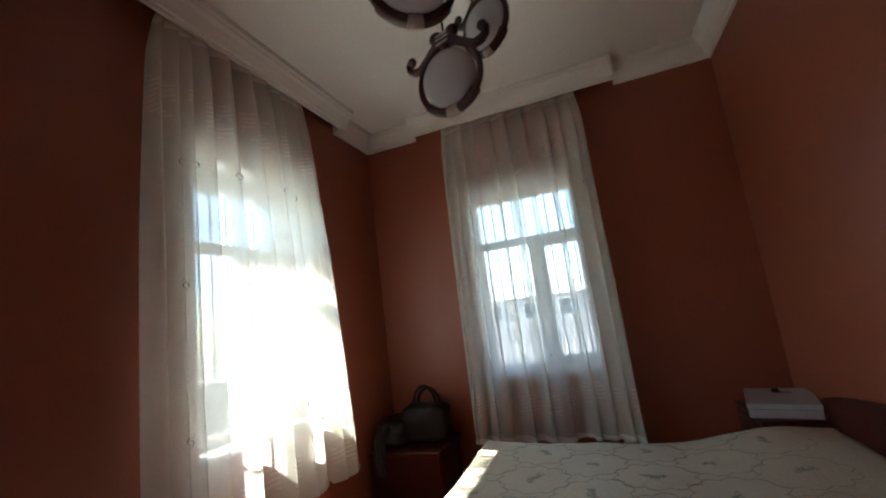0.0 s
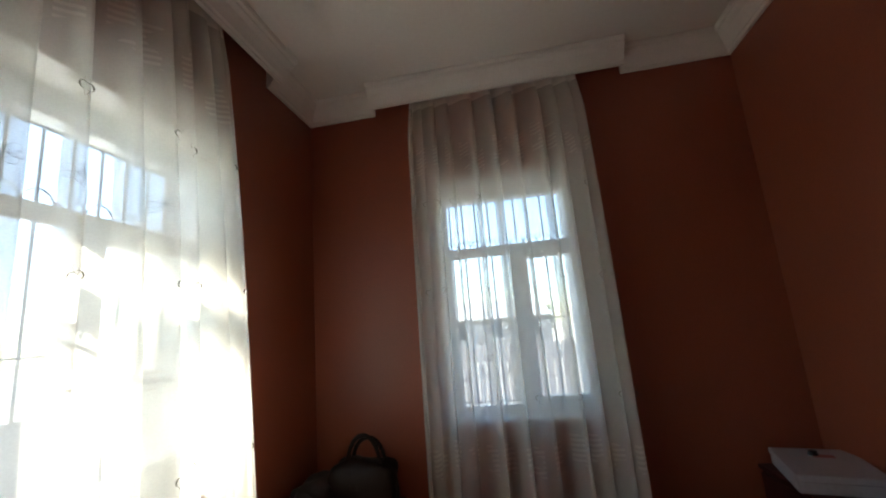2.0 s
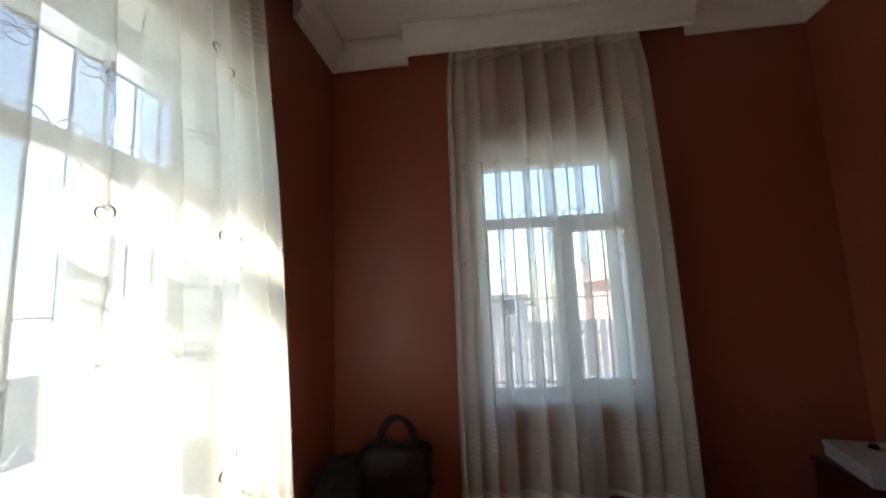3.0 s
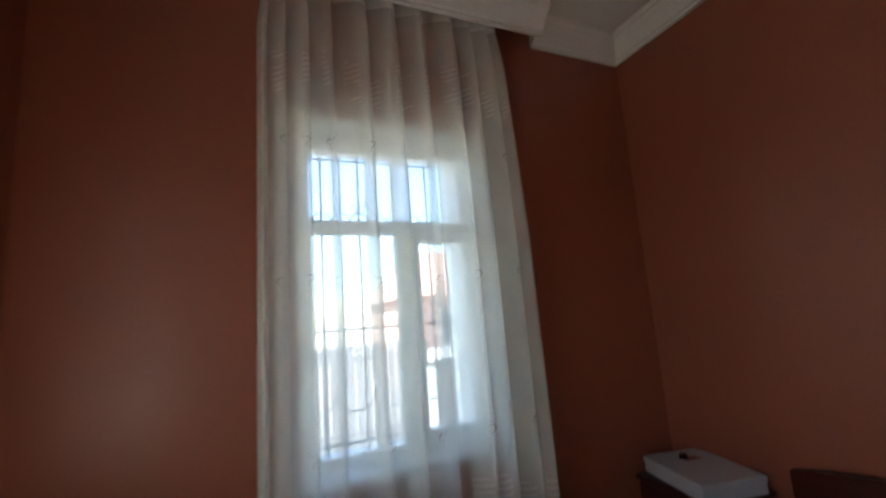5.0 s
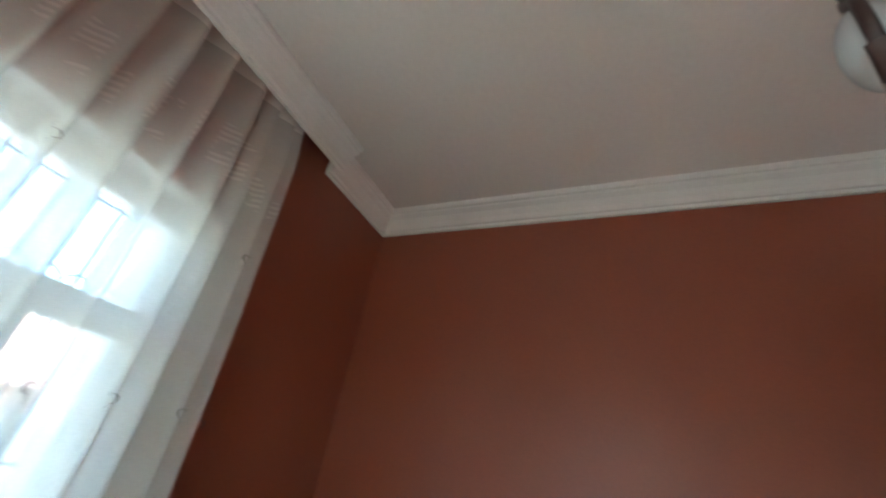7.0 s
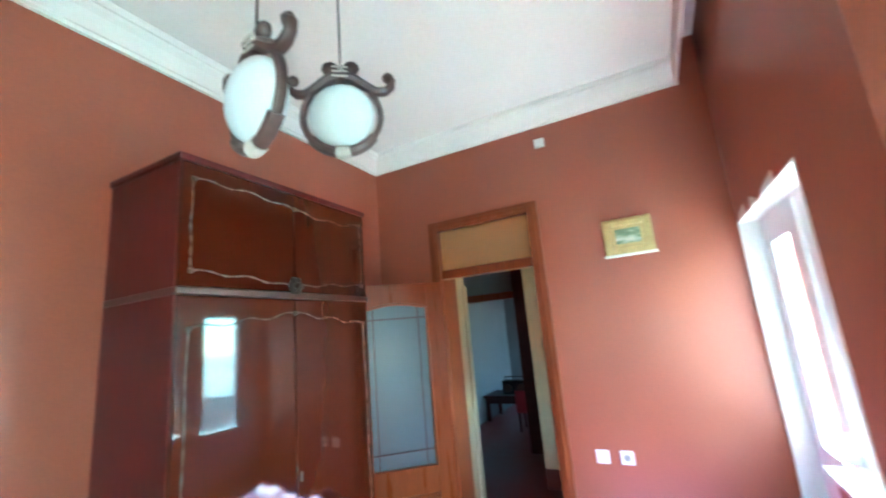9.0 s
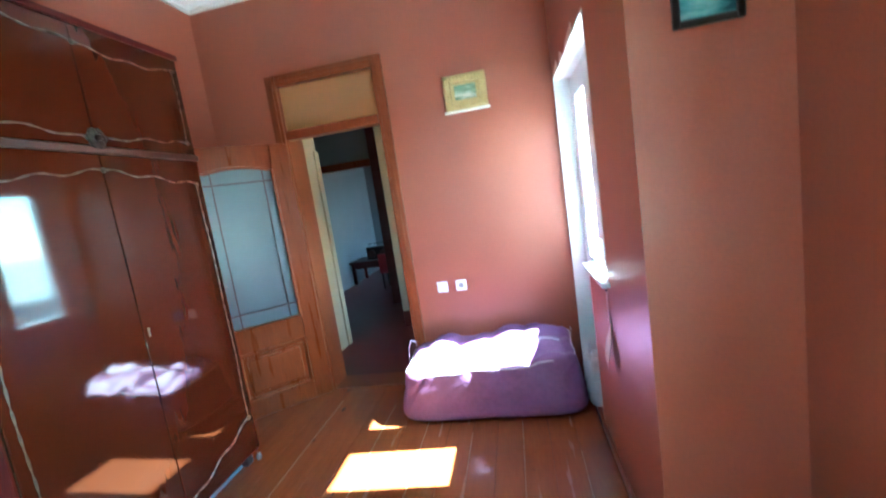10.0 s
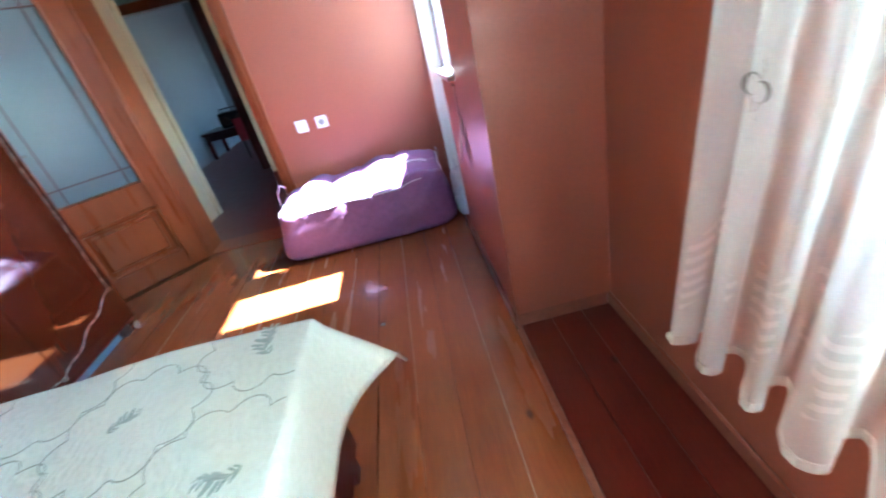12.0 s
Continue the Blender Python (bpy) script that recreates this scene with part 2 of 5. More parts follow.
def sheer(name):
    """Thin woven voile: partly open, with columns of satin dashes in two bands of height and a fine weave."""
    m = bpy.data.materials.new(name)
    m.use_nodes = True
    n, l = m.node_tree.nodes, m.node_tree.links
    n.remove(n["Principled BSDF"])
    out = n["Material Output"]
    geo, sep = n.new("ShaderNodeNewGeometry"), n.new("ShaderNodeSeparateXYZ")
    l.new(geo.outputs["Position"], sep.inputs[0])

    def maths(op, a, b=0.0, c=0.0):
        k = n.new("ShaderNodeMath")
        k.operation = op
        for s, v in zip(k.inputs, (a, b, c)):
            if isinstance(v, float):
                s.default_value = v
            else:
                l.new(v, s)
        return k.outputs[0]

    z = sep.outputs[2]
    cloth_uv, along = n.new("ShaderNodeUVMap"), n.new("ShaderNodeSeparateXYZ")
    cloth_uv.uv_map = "cloth"
    l.new(cloth_uv.outputs[0], along.inputs[0])
    u = along.outputs[0]
    column = maths("FRACT", maths("MULTIPLY", u, 11.0))
    column = maths("LESS_THAN", maths("ABSOLUTE", maths("SUBTRACT", column, 0.45)), 0.27)
    sway = maths("MULTIPLY", maths("SINE", maths("MULTIPLY", u, 23.0)), 0.035)
    bent = maths("ADD", z, maths("MULTIPLY", maths("SINE", maths("MULTIPLY", u, 69.1)), 0.006))
    stripe = maths("GREATER_THAN", maths("SINE", maths("MULTIPLY", bent, 225.0)), 0.1)
    top = maths("LESS_THAN", maths("ABSOLUTE", maths("SUBTRACT", maths("ADD", z, sway), 2.66)), 0.10)
    low = maths("LESS_THAN", maths("ABSOLUTE", maths("SUBTRACT", maths("ADD", z, sway), 0.68)), 0.08)
    patch = n.new("ShaderNodeTexNoise")
    patch.inputs["Scale"].default_value, patch.inputs["Detail"].default_value = 9.0, 0.0
    l.new(geo.outputs["Position"], patch.inputs["Vector"])
    worn = maths("GREATER_THAN", patch.outputs[0], 0.42)
    band = maths("MULTIPLY", maths("MULTIPLY", stripe, maths("ADD", top, low)), maths("MULTIPLY", column, worn))
    hem = maths("LESS_THAN", z, 0.41)
    head = maths("GREATER_THAN", z, 3.06)
    nz, weave = n.new("ShaderNodeTexNoise"), n.new("ShaderNodeTexNoise")
    nz.inputs["Scale"].default_value = 6.0
    weave.inputs["Scale"].default_value, weave.inputs["Detail"].default_value = 160.0, 2.0
    l.new(geo.outputs["Position"], nz.inputs["Vector"])
    l.new(geo.outputs["Position"], weave.inputs["Vector"])
    cover = maths("ADD", maths("MULTIPLY", nz.outputs[0], 0.08), 0.38)
    cover = maths("ADD", cover, maths("MULTIPLY", weave.outputs[0], 0.08))
    cover = maths("ADD", cover, maths("MULTIPLY", band, 0.09))
    cover = maths("MINIMUM", maths("ADD", cover, maths("MULTIPLY", maths("ADD", hem, head), 0.25)), 0.97)
    diff, trans, clear = n.new("ShaderNodeBsdfDiffuse"), n.new("ShaderNodeBsdfTranslucent"), n.new("ShaderNodeBsdfTransparent")
    diff.inputs[0].default_value = (0.93, 0.92, 0.85, 1)
    trans.inputs[0].default_value = (0.93, 0.92, 0.85, 1)
    cloth, mix = n.new("ShaderNodeMixShader"), n.new("ShaderNodeMixShader")
    cloth.inputs[0].default_value = 0.55
    l.new(diff.outputs[0], cloth.inputs[1])
    l.new(trans.outputs[0], cloth.inputs[2])
    l.new(cover, mix.inputs[0])
    l.new(clear.outputs[0], mix.inputs[1])
    l.new(cloth.outputs[0], mix.inputs[2])
    l.new(mix.outputs[0], out.inputs[0])
    return m


VOILE = sheer("cream_voile")


def quilt_material():
    m = material("cream_quilted_cotton", (0.56, 0.515, 0.405), (0.48, 0.435, 0.335), scale=6, rough=0.75, bump=0.25, fine=55)
    n, l = m.node_tree.nodes, m.node_tree.links
    wv = n.new("ShaderNodeTexWave")
    wv.inputs["Scale"].default_value, wv.inputs["Distortion"].default_value, wv.inputs["Detail"].default_value = 11.0, 16.0, 3.0
    tc = n.new("ShaderNodeTexCoord")
    l.new(tc.outputs["Object"], wv.inputs["Vector"])
    bp = n.new("ShaderNodeBump")
    bp.inputs["Strength"].default_value, bp.inputs["Distance"].default_value = 0.22, 0.005
    l.new(wv.outputs[1], bp.inputs["Height"])
    old = n["Principled BSDF"].inputs["Normal"].links[0].from_socket
    l.new(old, bp.inputs["Normal"])
    l.new(bp.outputs[0], n["Principled BSDF"].inputs["Normal"])
    return m


QUILT = quilt_material()


def picture_material(name, a, b, c):
    """A loosely painted landscape: sky, middle and dark parts blurred into each other."""
    m = bpy.data.materials.new(name)
    m.use_nodes = True
    n, l = m.node_tree.nodes, m.node_tree.links
    tc, nz, ramp = n.new("ShaderNodeTexCoord"), n.new("ShaderNodeTexNoise"), n.new("ShaderNodeValToRGB")
    mp = n.new("ShaderNodeMapping")
    mp.inputs["Scale"].default_value = (9, 9, 26)
    nz.inputs["Scale"].default_value, nz.inputs["Detail"].default_value = 1.0, 6
    l.new(tc.outputs["Object"], mp.inputs[0])
    l.new(mp.outputs[0], nz.inputs["Vector"])
    l.new(nz.outputs[0], ramp.inputs[0])
    e = ramp.color_ramp.elements
    e[0].position, e[0].color = 0.36, (*a, 1)
    e[1].position, e[1].color = 0.64, (*c, 1)
    e.new(0.5).color = (*b, 1)
    l.new(ramp.outputs[0], n["Principled BSDF"].inputs["Base Color"])
    n["Principled BSDF"].inputs["Roughness"].default_value = 0.25
    return m


SEAPIC = picture_material("teal_seascape_print", (0.03, 0.09, 0.10), (0.09, 0.24, 0.25), (0.24, 0.42, 0.42))
LANDPIC = picture_material("green_landscape_print", (0.10, 0.14, 0.08), (0.28, 0.34, 0.22), (0.62, 0.62, 0.52))


# ---- mesh helpers ----
def part(name, bm, mat, parent=None, label=""):
    """One mesh object from a bmesh, under a thing or a part."""
    me = bpy.data.meshes.new(name)
    bmesh.ops.recalc_face_normals(bm, faces=bm.faces)
    bm.to_mesh(me)
    bm.free()
    me.materials.append(mat)
    ob = new(name, me)
    if parent:
        ob.parent = parent
    if label:
        tagged(ob, label)
    return ob


def thing(name, label, category, group="", m=None):
    ob = new(name)
    ob.empty_display_size = 0.05
    if m is not None:
        ob.matrix_world = m
    return tagged(ob, label, category, group)


def smooth(ob, angle=40):
    for p in ob.data.polygons:
        p.use_smooth = True
    ob.data.set_sharp_from_angle(angle=radians(angle))
    return ob


def box(bm, x0, x1, y0, y1, z0, z1, bevel=0.0, seg=1):
    r = bmesh.ops.create_cube(bm, size=1.0, matrix=Matrix.Translation(((x0 + x1) / 2, (y0 + y1) / 2, (z0 + z1) / 2)) @ Matrix.Diagonal((abs(x1 - x0), abs(y1 - y0), abs(z1 - z0), 1)))
    if bevel:
        edges = {e for v in r["verts"] for e in v.link_edges}
        bmesh.ops.bevel(bm, geom=list(edges), offset=bevel, segments=seg, affect="EDGES", profile=0.5)
    return bm


def boxes(*rows, bevel=0.0, seg=1):
    bm = bmesh.new()
    for r in rows:
        box(bm, *r, bevel=bevel, seg=seg)
    return bm


def ball(bm, c, r, squash=(1, 1, 1), u=16, v=10):
    bmesh.ops.create_uvsphere(bm, u_segments=u, v_segments=v, radius=1.0, matrix=Matrix.Translation(c) @ Matrix.Diagonal((r * squash[0], r * squash[1], r * squash[2], 1)))
    return bm


def rod(bm, a, b, r, n=8, r2=None):
    a, b = Vector(a), Vector(b)
    d = b - a
    bmesh.ops.create_cone(bm, cap_ends=True, segments=n, radius1=r, radius2=r if r2 is None else r2, depth=d.length, matrix=Matrix.Translation((a + b) / 2) @ d.to_track_quat("Z", "Y").to_matrix().to_4x4())
    return bm


def tube(bm, pts, r, n=6, closed=False, flat=1.0, up=(0, 0, 1)):
    """A swept tube along points; r a number or a list; flat squeezes it along the side direction."""
    pts = [Vector(p) for p in pts]
    k = len(pts)
    rings = []
    for i, p in enumerate(pts):
        a = pts[i - 1] if i or closed else p
        b = pts[(i + 1) % k] if i < k - 1 or closed else p
        t = (b - a).normalized()
        s = t.cross(Vector(up))
        s = s.normalized() if s.length > 1e-4 else t.orthogonal().normalized()
        w = s.cross(t).normalized()
        rad = r[i] if isinstance(r, (list, tuple)) else r
        rings.append([bm.verts.new(p + (s * math.cos(2 * math.pi * j / n) * flat + w * math.sin(2 * math.pi * j / n)) * rad) for j in range(n)])
    for i in range(k if closed else k - 1):
        q, w = rings[i], rings[(i + 1) % k]
        for j in range(n):
            bm.faces.new((q[j], q[(j + 1) % n], w[(j + 1) % n], w[j]))
    if not closed:
        bm.faces.new(rings[0][::-1])
        bm.faces.new(rings[-1])
    return bm


def slab(us, vs, hole, w0, w1, place):
    """A slab over a grid of cells, but for those in which hole(u, v) holds; place(u, v, w) gives the point."""
    bm = bmesh.new()
    made = {}

    def vert(i, j, w):
        if (i, j, w) not in made:
            made[i, j, w] = bm.verts.new(place(us[i], vs[j], (w0, w1)[w]))
        return made[i, j, w]

    full = {(i, j) for i in range(len(us) - 1) for j in range(len(vs) - 1) if not hole((us[i] + us[i + 1]) / 2, (vs[j] + vs[j + 1]) / 2)}
    for i, j in full:
        for w in (0, 1):
            bm.faces.new([vert(a, b, w) for a, b in ((i, j), (i + 1, j), (i + 1, j + 1), (i, j + 1))])
        for di, dj, ends in ((-1, 0, ((i, j), (i, j + 1))), (1, 0, ((i + 1, j), (i + 1, j + 1))), (0, -1, ((i, j), (i + 1, j))), (0, 1, ((i, j + 1), (i + 1, j + 1)))):
            if (i + di, j + dj) not in full:
                (a, b), (c, d) = ends
                bm.faces.new((vert(a, b, 0), vert(c, d, 0), vert(c, d, 1), vert(a, b, 1)))
    return bm


def structure(ob, label="", category=""):
    return tagged(ob, label, category, kind="structure")


# ---- the room: x east, y north; floor at 0 ----
XE, YN = 3.03, 4.735
XP, YR = 0.415, 1.73
ZC, ZT, ZS = 3.25, 3.42, 3.095
D0, D1, DTOP = 1.655, 2.44, 2.46
W2 = (0.945, 1.85, 0.86, 2.485)
W1 = (2.76, 3.86, 0.86, 2.48)

wall_north = structure(part("wall_north", slab([-0.45, W2[0], W2[1], XE + 0.3], [-0.3, W2[2], W2[3], ZT + 0.2], lambda u, v: W2[0] < u < W2[1] and W2[2] < v < W2[3], YN, YN + 0.42, lambda u, v, w: (u, w, v)), WALL), "terracotta painted wall with a tall window", "wall")
wall_west = structure(part("wall_west", slab([YR, W1[0], W1[1], YN], [-0.3, W1[2], W1[3], ZT + 0.2], lambda u, v: W1[0] < u < W1[1] and W1[2] < v < W1[3], 0, -0.45, lambda u, v, w: (w, u, v)), WALL), "terracotta painted wall with a curtained window", "wall")
W3Y0, W3YM, W3Y1, W3S, W3T = 0.03, 0.70, 1.18, 0.97, 2.12
wall_balcony = structure(part("wall_balcony", slab([0, W3Y0, W3YM, W3Y1, YR], [-0.3, 0, W3S, W3T, ZT + 0.2], lambda u, v: (W3Y0 < u < W3YM and 0 < v < W3T) or (W3YM < u < W3Y1 and W3S < v < W3T), XP, 0.15, lambda u, v, w: (w, u, v)), WALL), "terracotta wall with a balcony door beside a window", "wall")
structure(part("wall_pier", boxes((-0.45, 0.15, YR - 0.25, YR, -0.3, ZT + 0.2)), WALL), "terracotta pier between the two window walls", "wall")
wall_south = structure(part("wall_south", slab([0.15, D0, D1, XE + 0.3], [-0.3, 0, DTOP, ZT + 0.2], lambda u, v: D0 < u < D1 and 0 < v < DTOP, 0, -0.24, lambda u, v, w: (u, w, v)), WALL), "pinkish terracotta wall with a doorway", "wall")
wall_east = structure(part("wall_east", boxes((XE, XE + 0.3, 0, YN, -0.3, ZT + 0.2)), WALL), "plain terracotta painted wall", "wall")

SL, SW = 0.10, 0.10
ceiling = structure(part("ceiling", slab([0, SW, XP, XP + 0.135, 0.54, 2.33, XE], [0, YR, 2.25, 4.15, YN - SL, YN], lambda u, v: (u < XP + 0.135 and v < YR) or (u < SW and 2.25 < v < 4.15) or (0.54 < u < 2.33 and v > YN - SL), ZC, ZC + 0.04, lambda u, v, w: (u, v, w)), CEIL), "glossy white suspended ceiling with curtain slots", "ceiling")
structure(part("ceiling_slab", boxes((-0.45, XE + 0.3, -0.24, YN + 0.42, ZT, ZT + 0.2)), PLASTER), "plastered slab above the curtain slots", "ceiling")

# moulding: profile as distance from the wall and height
PROFILE = [(0.0, 3.10), (0.022, 3.10), (0.026, 3.118), (0.036, 3.122), (0.05, 3.15), (0.074, 3.185), (0.098, 3.203), (0.104, 3.215), (0.118, 3.218), (0.124, 3.235), (0.124, ZC)]


def moulding(a, b, inward, cut=(0, 0)):
    """A run of cornice from a to b on a wall, with mitres of cut (in widths) at its ends."""
    bm = bmesh.new()
    a, b, q = Vector((*a, 0)), Vector((*b, 0)), Vector((*inward, 0))
    t = (b - a).normalized()
    rows = []
    for p, s, c in ((a, 1, cut[0]), (b, -1, cut[1])):
        rows.append([bm.verts.new(p + q * d + t * s * c * d + Vector((0, 0, z))) for d, z in PROFILE] + [bm.verts.new(p + Vector((0, 0, ZC)))])
    k = len(rows[0])
    for i in range(k):
        bm.faces.new((rows[0][i], rows[0][(i + 1) % k], rows[1][(i + 1) % k], rows[1][i]))
    bm.faces.new(rows[0])
    bm.faces.new(rows[1][::-1])
    return part("cornice", bm, PLASTER)


for a, b, q, c in (((XE, 0), (XE, YN), (-1, 0), (1, 1)), ((XP + 0.135, 0), (XE, 0), (0, 1), (0, 1)), ((0, YN), (0.54, YN), (0, -1), (1, 0)), ((2.33, YN), (XE, YN), (0, -1), (0, 1)),
                   ((0, 4.15), (0, YN), (1, 0), (0, 1)), ((0, YR), (0, 2.25), (1, 0), (1, 0)), ((0, YR), (XP, YR), (0, 1), (1, 0))):
    structure(moulding(a, b, q, c), "white plaster cornice moulding", "cornice")
for a, b, q in (((0.54, YN - SL), (2.33, YN - SL), (0, -1)), ((SW, 2.25), (SW, 4.15), (1, 0))):
    structure(moulding(a, b, q), "white plaster moulding along the curtain slot", "cornice")
structure(part("trim", boxes((XP + 0.135, XP + 0.16, 0.0, YR, 3.11, ZC - 0.002), bevel=0.006), PLASTER), "white plaster band along the curtain slot", "trim")

# reveals of plaster inside the window openings


def lining(name, u0, u1, z0, z1, d0, d1, m, mat, bottom=True):
    t = 0.012
    rows = [(u0, u0 + t, d0, d1, z0, z1), (u1 - t, u1, d0, d1, z0, z1), (u0 + t, u1 - t, d0, d1, z1 - t, z1)]
    if bottom:
        rows.append((u0 + t, u1 - t, d0, d1, z0, z0 + t))
    ob = part(name, boxes(*rows), mat)
    ob.matrix_world = m
    return structure(ob, "white painted window reveal", "reveal")


M2 = Matrix.Translation((0, YN, 0))
M1 = Matrix.Rotation(radians(90), 4, "Z")
M3 = Matrix.Translation((XP, 0, 0)) @ M1
lining("reveal", *W2, -0.003, 0.40, M2, REVEAL)
lining("reveal", *W1, -0.003, 0.43, M1, REVEAL)

# ---- windows ----
def frame_part(name, u0, u1, z0, z1, d0, d1, w, parent, mat=PVC, bottom=None, label=""):
    b = bottom or w
    return part(name, boxes((u0, u0 + w, d0, d1, z0, z1), (u1 - w, u1, d0, d1, z0, z1), (u0 + w, u1 - w, d0, d1, z1 - w, z1), (u0 + w, u1 - w, d0, d1, z0, z0 + b), bevel=0.006, seg=2), mat, parent, label)


def pane_part(u0, u1, z0, z1, d, parent):
    ob = part("pane", boxes((u0, u1, d, d + 0.006, z0, z1)), PANE, parent)
    ob.visible_shadow = False
    return ob


def tall_window(name, u0, u1, z0, z1, d, m, zt, um):
    """A plastic window: a fixed top light, a fixed pane, and a sash with a thicker frame and a handle."""
    win = structure(thing(name, "white plastic window with top light and one sash", "window", m=m))
    z1 -= 0.065
    part("head_board", boxes((u0, u1, d + 0.004, d + 0.2, z1 + 0.001, z1 + 0.065)), REVEAL, win)
    frame_part("window_frame", u0, u1, z0, z1, d, d + 0.07, 0.05, win)
    part("transom_bar", boxes((u0 + 0.05, u1 - 0.05, d, d + 0.07, zt - 0.04, zt + 0.022), bevel=0.006, seg=2), PVC, win)
    part("mullion", boxes((um - 0.03, um + 0.035, d, d + 0.07, z0 + 0.05, zt - 0.04), bevel=0.006, seg=2), PVC, win)
    s0, s1, q0, q1 = um + 0.02, u1 - 0.028, z0 + 0.035, zt - 0.025
    sash = part("sash", boxes((s0, s0 + 0.055, d - 0.014, d + 0.05, q0, q1), (s1 - 0.028, s1, d - 0.014, d + 0.05, q0, q1), (s0 + 0.055, s1 - 0.028, d - 0.014, d + 0.05, q1 - 0.068, q1), (s0 + 0.055, s1 - 0.028, d - 0.014, d + 0.05, q0, q0 + 0.072), bevel=0.006, seg=2), PVC, win)
    part("handle", tube(boxes((um + 0.045, um + 0.07, d - 0.026, d - 0.014, 1.36, 1.44), bevel=0.003), [(um + 0.057, d - 0.03, 1.40), (um + 0.057, d - 0.06, 1.40), (um + 0.057, d - 0.062, 1.28)], 0.009), PVC, sash)
    pane_part(u0 + 0.05, u1 - 0.05, zt + 0.022, z1 - 0.05, d + 0.03, win)
    pane_part(u0 + 0.05, um - 0.03, z0 + 0.05, zt - 0.04, d + 0.03, win)
    pane_part(um + 0.075, u1 - 0.056, z0 + 0.107, zt - 0.097, d + 0.02, win)
    bead = boxes(*[(a, b, d - 0.004, d + 0.02, c, e) for a, b, c, e in ((u0 + 0.05, u0 + 0.062, z0 + 0.05, zt - 0.04), (um - 0.042, um - 0.03, z0 + 0.05, zt - 0.04), (u0 + 0.062, um - 0.042, z0 + 0.05, z0 + 0.062), (u0 + 0.062, um - 0.042, zt - 0.052, zt - 0.04))])
    part("glazing_bead", bead, PVC, win)
    part("window_sill", boxes((u0 - 0.02, u1 + 0.02, -0.03, d, z0 - 0.022, z0 + 0.004), bevel=0.006, seg=2), PVC, win, "white plastic inner sill")
    return win


tall_window("window_1", W1[0] + 0.012, W1[1] - 0.012, W1[2] + 0.012, W1[3] - 0.012, 0.17, M1, 2.0, 3.24)
tall_window("window_2", W2[0] + 0.012, W2[1] + 0.045, W2[2] + 0.012, W2[3] - 0.012, 0.10, M2, 1.99, 1.475)


def window_grille(u0, u1, z0, z1, d, m, zt):
    g = tagged(thing("window_grille", "grey iron window grille with scrolls outside the glass", "grille", "window grilles", m))
    for z in (z0 + 0.06, zt, z1 - 0.08, z0 + 0.62):
        part("rail", boxes((u0, u1, d - 0.004, d + 0.004, z - 0.005, z + 0.005)), GRILLE, g)
    n = 9
    first = None
    for i in range(n):
        u = u0 + (i + 0.5) * (u1 - u0) / n
        if first is None:
            b = part("bar", rod(bmesh.new(), (0, d, z0), (0, d, z1), 0.0065, 8), GRILLE, g)
            first, b.location.x = b.data, u
        else:
            b = new("bar", first)
            b.parent, b.location.x = g, u
    step = (u1 - u0) / n
    arcs = bmesh.new()
    for i in range(n):
        u = u0 + (i + 0.5) * step
        tube(arcs, [(u + 0.5 * step * math.cos(math.pi * k / 8), d - 0.008, zt + 0.01 + 0.55 * step * math.sin(math.pi * k / 8)) for k in range(9)], 0.004, 5)
    part("arch_row", arcs, GRILLE, g)
    lower = bmesh.new()
    for i in range(0, n - 1, 2):
        u = u0 + (i + 1.0) * step
        tube(lower, [(u + step * math.cos(math.pi + math.pi * k / 8), d - 0.008, z0 + 0.3 + 0.9 * step * math.sin(math.pi + math.pi * k / 8)) for k in range(9)], 0.004, 5)
    part("hoop_row", lower, GRILLE, g)
    return g


window_grille(W1[0], W1[1], W1[2], W1[3], 0.36, M1, 2.06)
window_grille(W2[0], W2[1], W2[2], W2[3], 0.33, M2, 2.04)

# balcony door beside a window, both white plastic
win3 = structure(thing("window_3", "white plastic window above a half wall", "window", m=M3))
frame_part("window_frame", W3YM, W3Y1, W3S + 0.02, W3T, 0.11, 0.18, 0.085, win3)
pane_part(W3YM + 0.085, W3Y1 - 0.085, W3S + 0.105, W3T - 0.085, 0.14, win3)
part("window_sill", boxes((W3YM + 0.005, W3Y1 + 0.03, -0.035, 0.11, W3S - 0.004, W3S + 0.02), bevel=0.006, seg=2), PVC, win3, "white plastic inner sill")
door2 = structure(thing("door_2", "white plastic glazed balcony door", "door", m=M3))
frame_part("door_frame", W3Y0, W3YM, 0.0, W3T, 0.11, 0.18, 0.035, door2)
leaf2 = frame_part("leaf", W3Y0 + 0.03, W3YM - 0.03, 0.03, W3T - 0.03, 0.095, 0.155, 0.14, door2, bottom=0.90)
pane_part(W3Y0 + 0.17, W3YM - 0.17, 0.93, W3T - 0.17, 0.12, door2)
part("lower_panel", boxes((W3Y0 + 0.12, W3YM - 0.12, 0.088, 0.097, 0.14, 0.80), bevel=0.004), PVC, leaf2)
part("handle", boxes((W3YM - 0.075, W3YM - 0.05, 0.05, 0.095, 0.98, 1.1), bevel=0.005), PVC, leaf2)
rv = part("reveal", boxes((W3Y0, W3Y0 + 0.01, -0.003, 0.11, 0, W3T - 0.01), (W3Y1 - 0.01, W3Y1, -0.003, 0.11, W3S + 0.02, W3T - 0.01), (W3Y0, W3Y1, -0.003, 0.11, W3T - 0.01, W3T), (W3YM, W3YM + 0.008, 0.0, 0.11, 0, W3S - 0.01)), REVEAL)
rv.matrix_world = M3
structure(rv, "white painted reveal of the balcony opening", "reveal")
chips = bmesh.new()
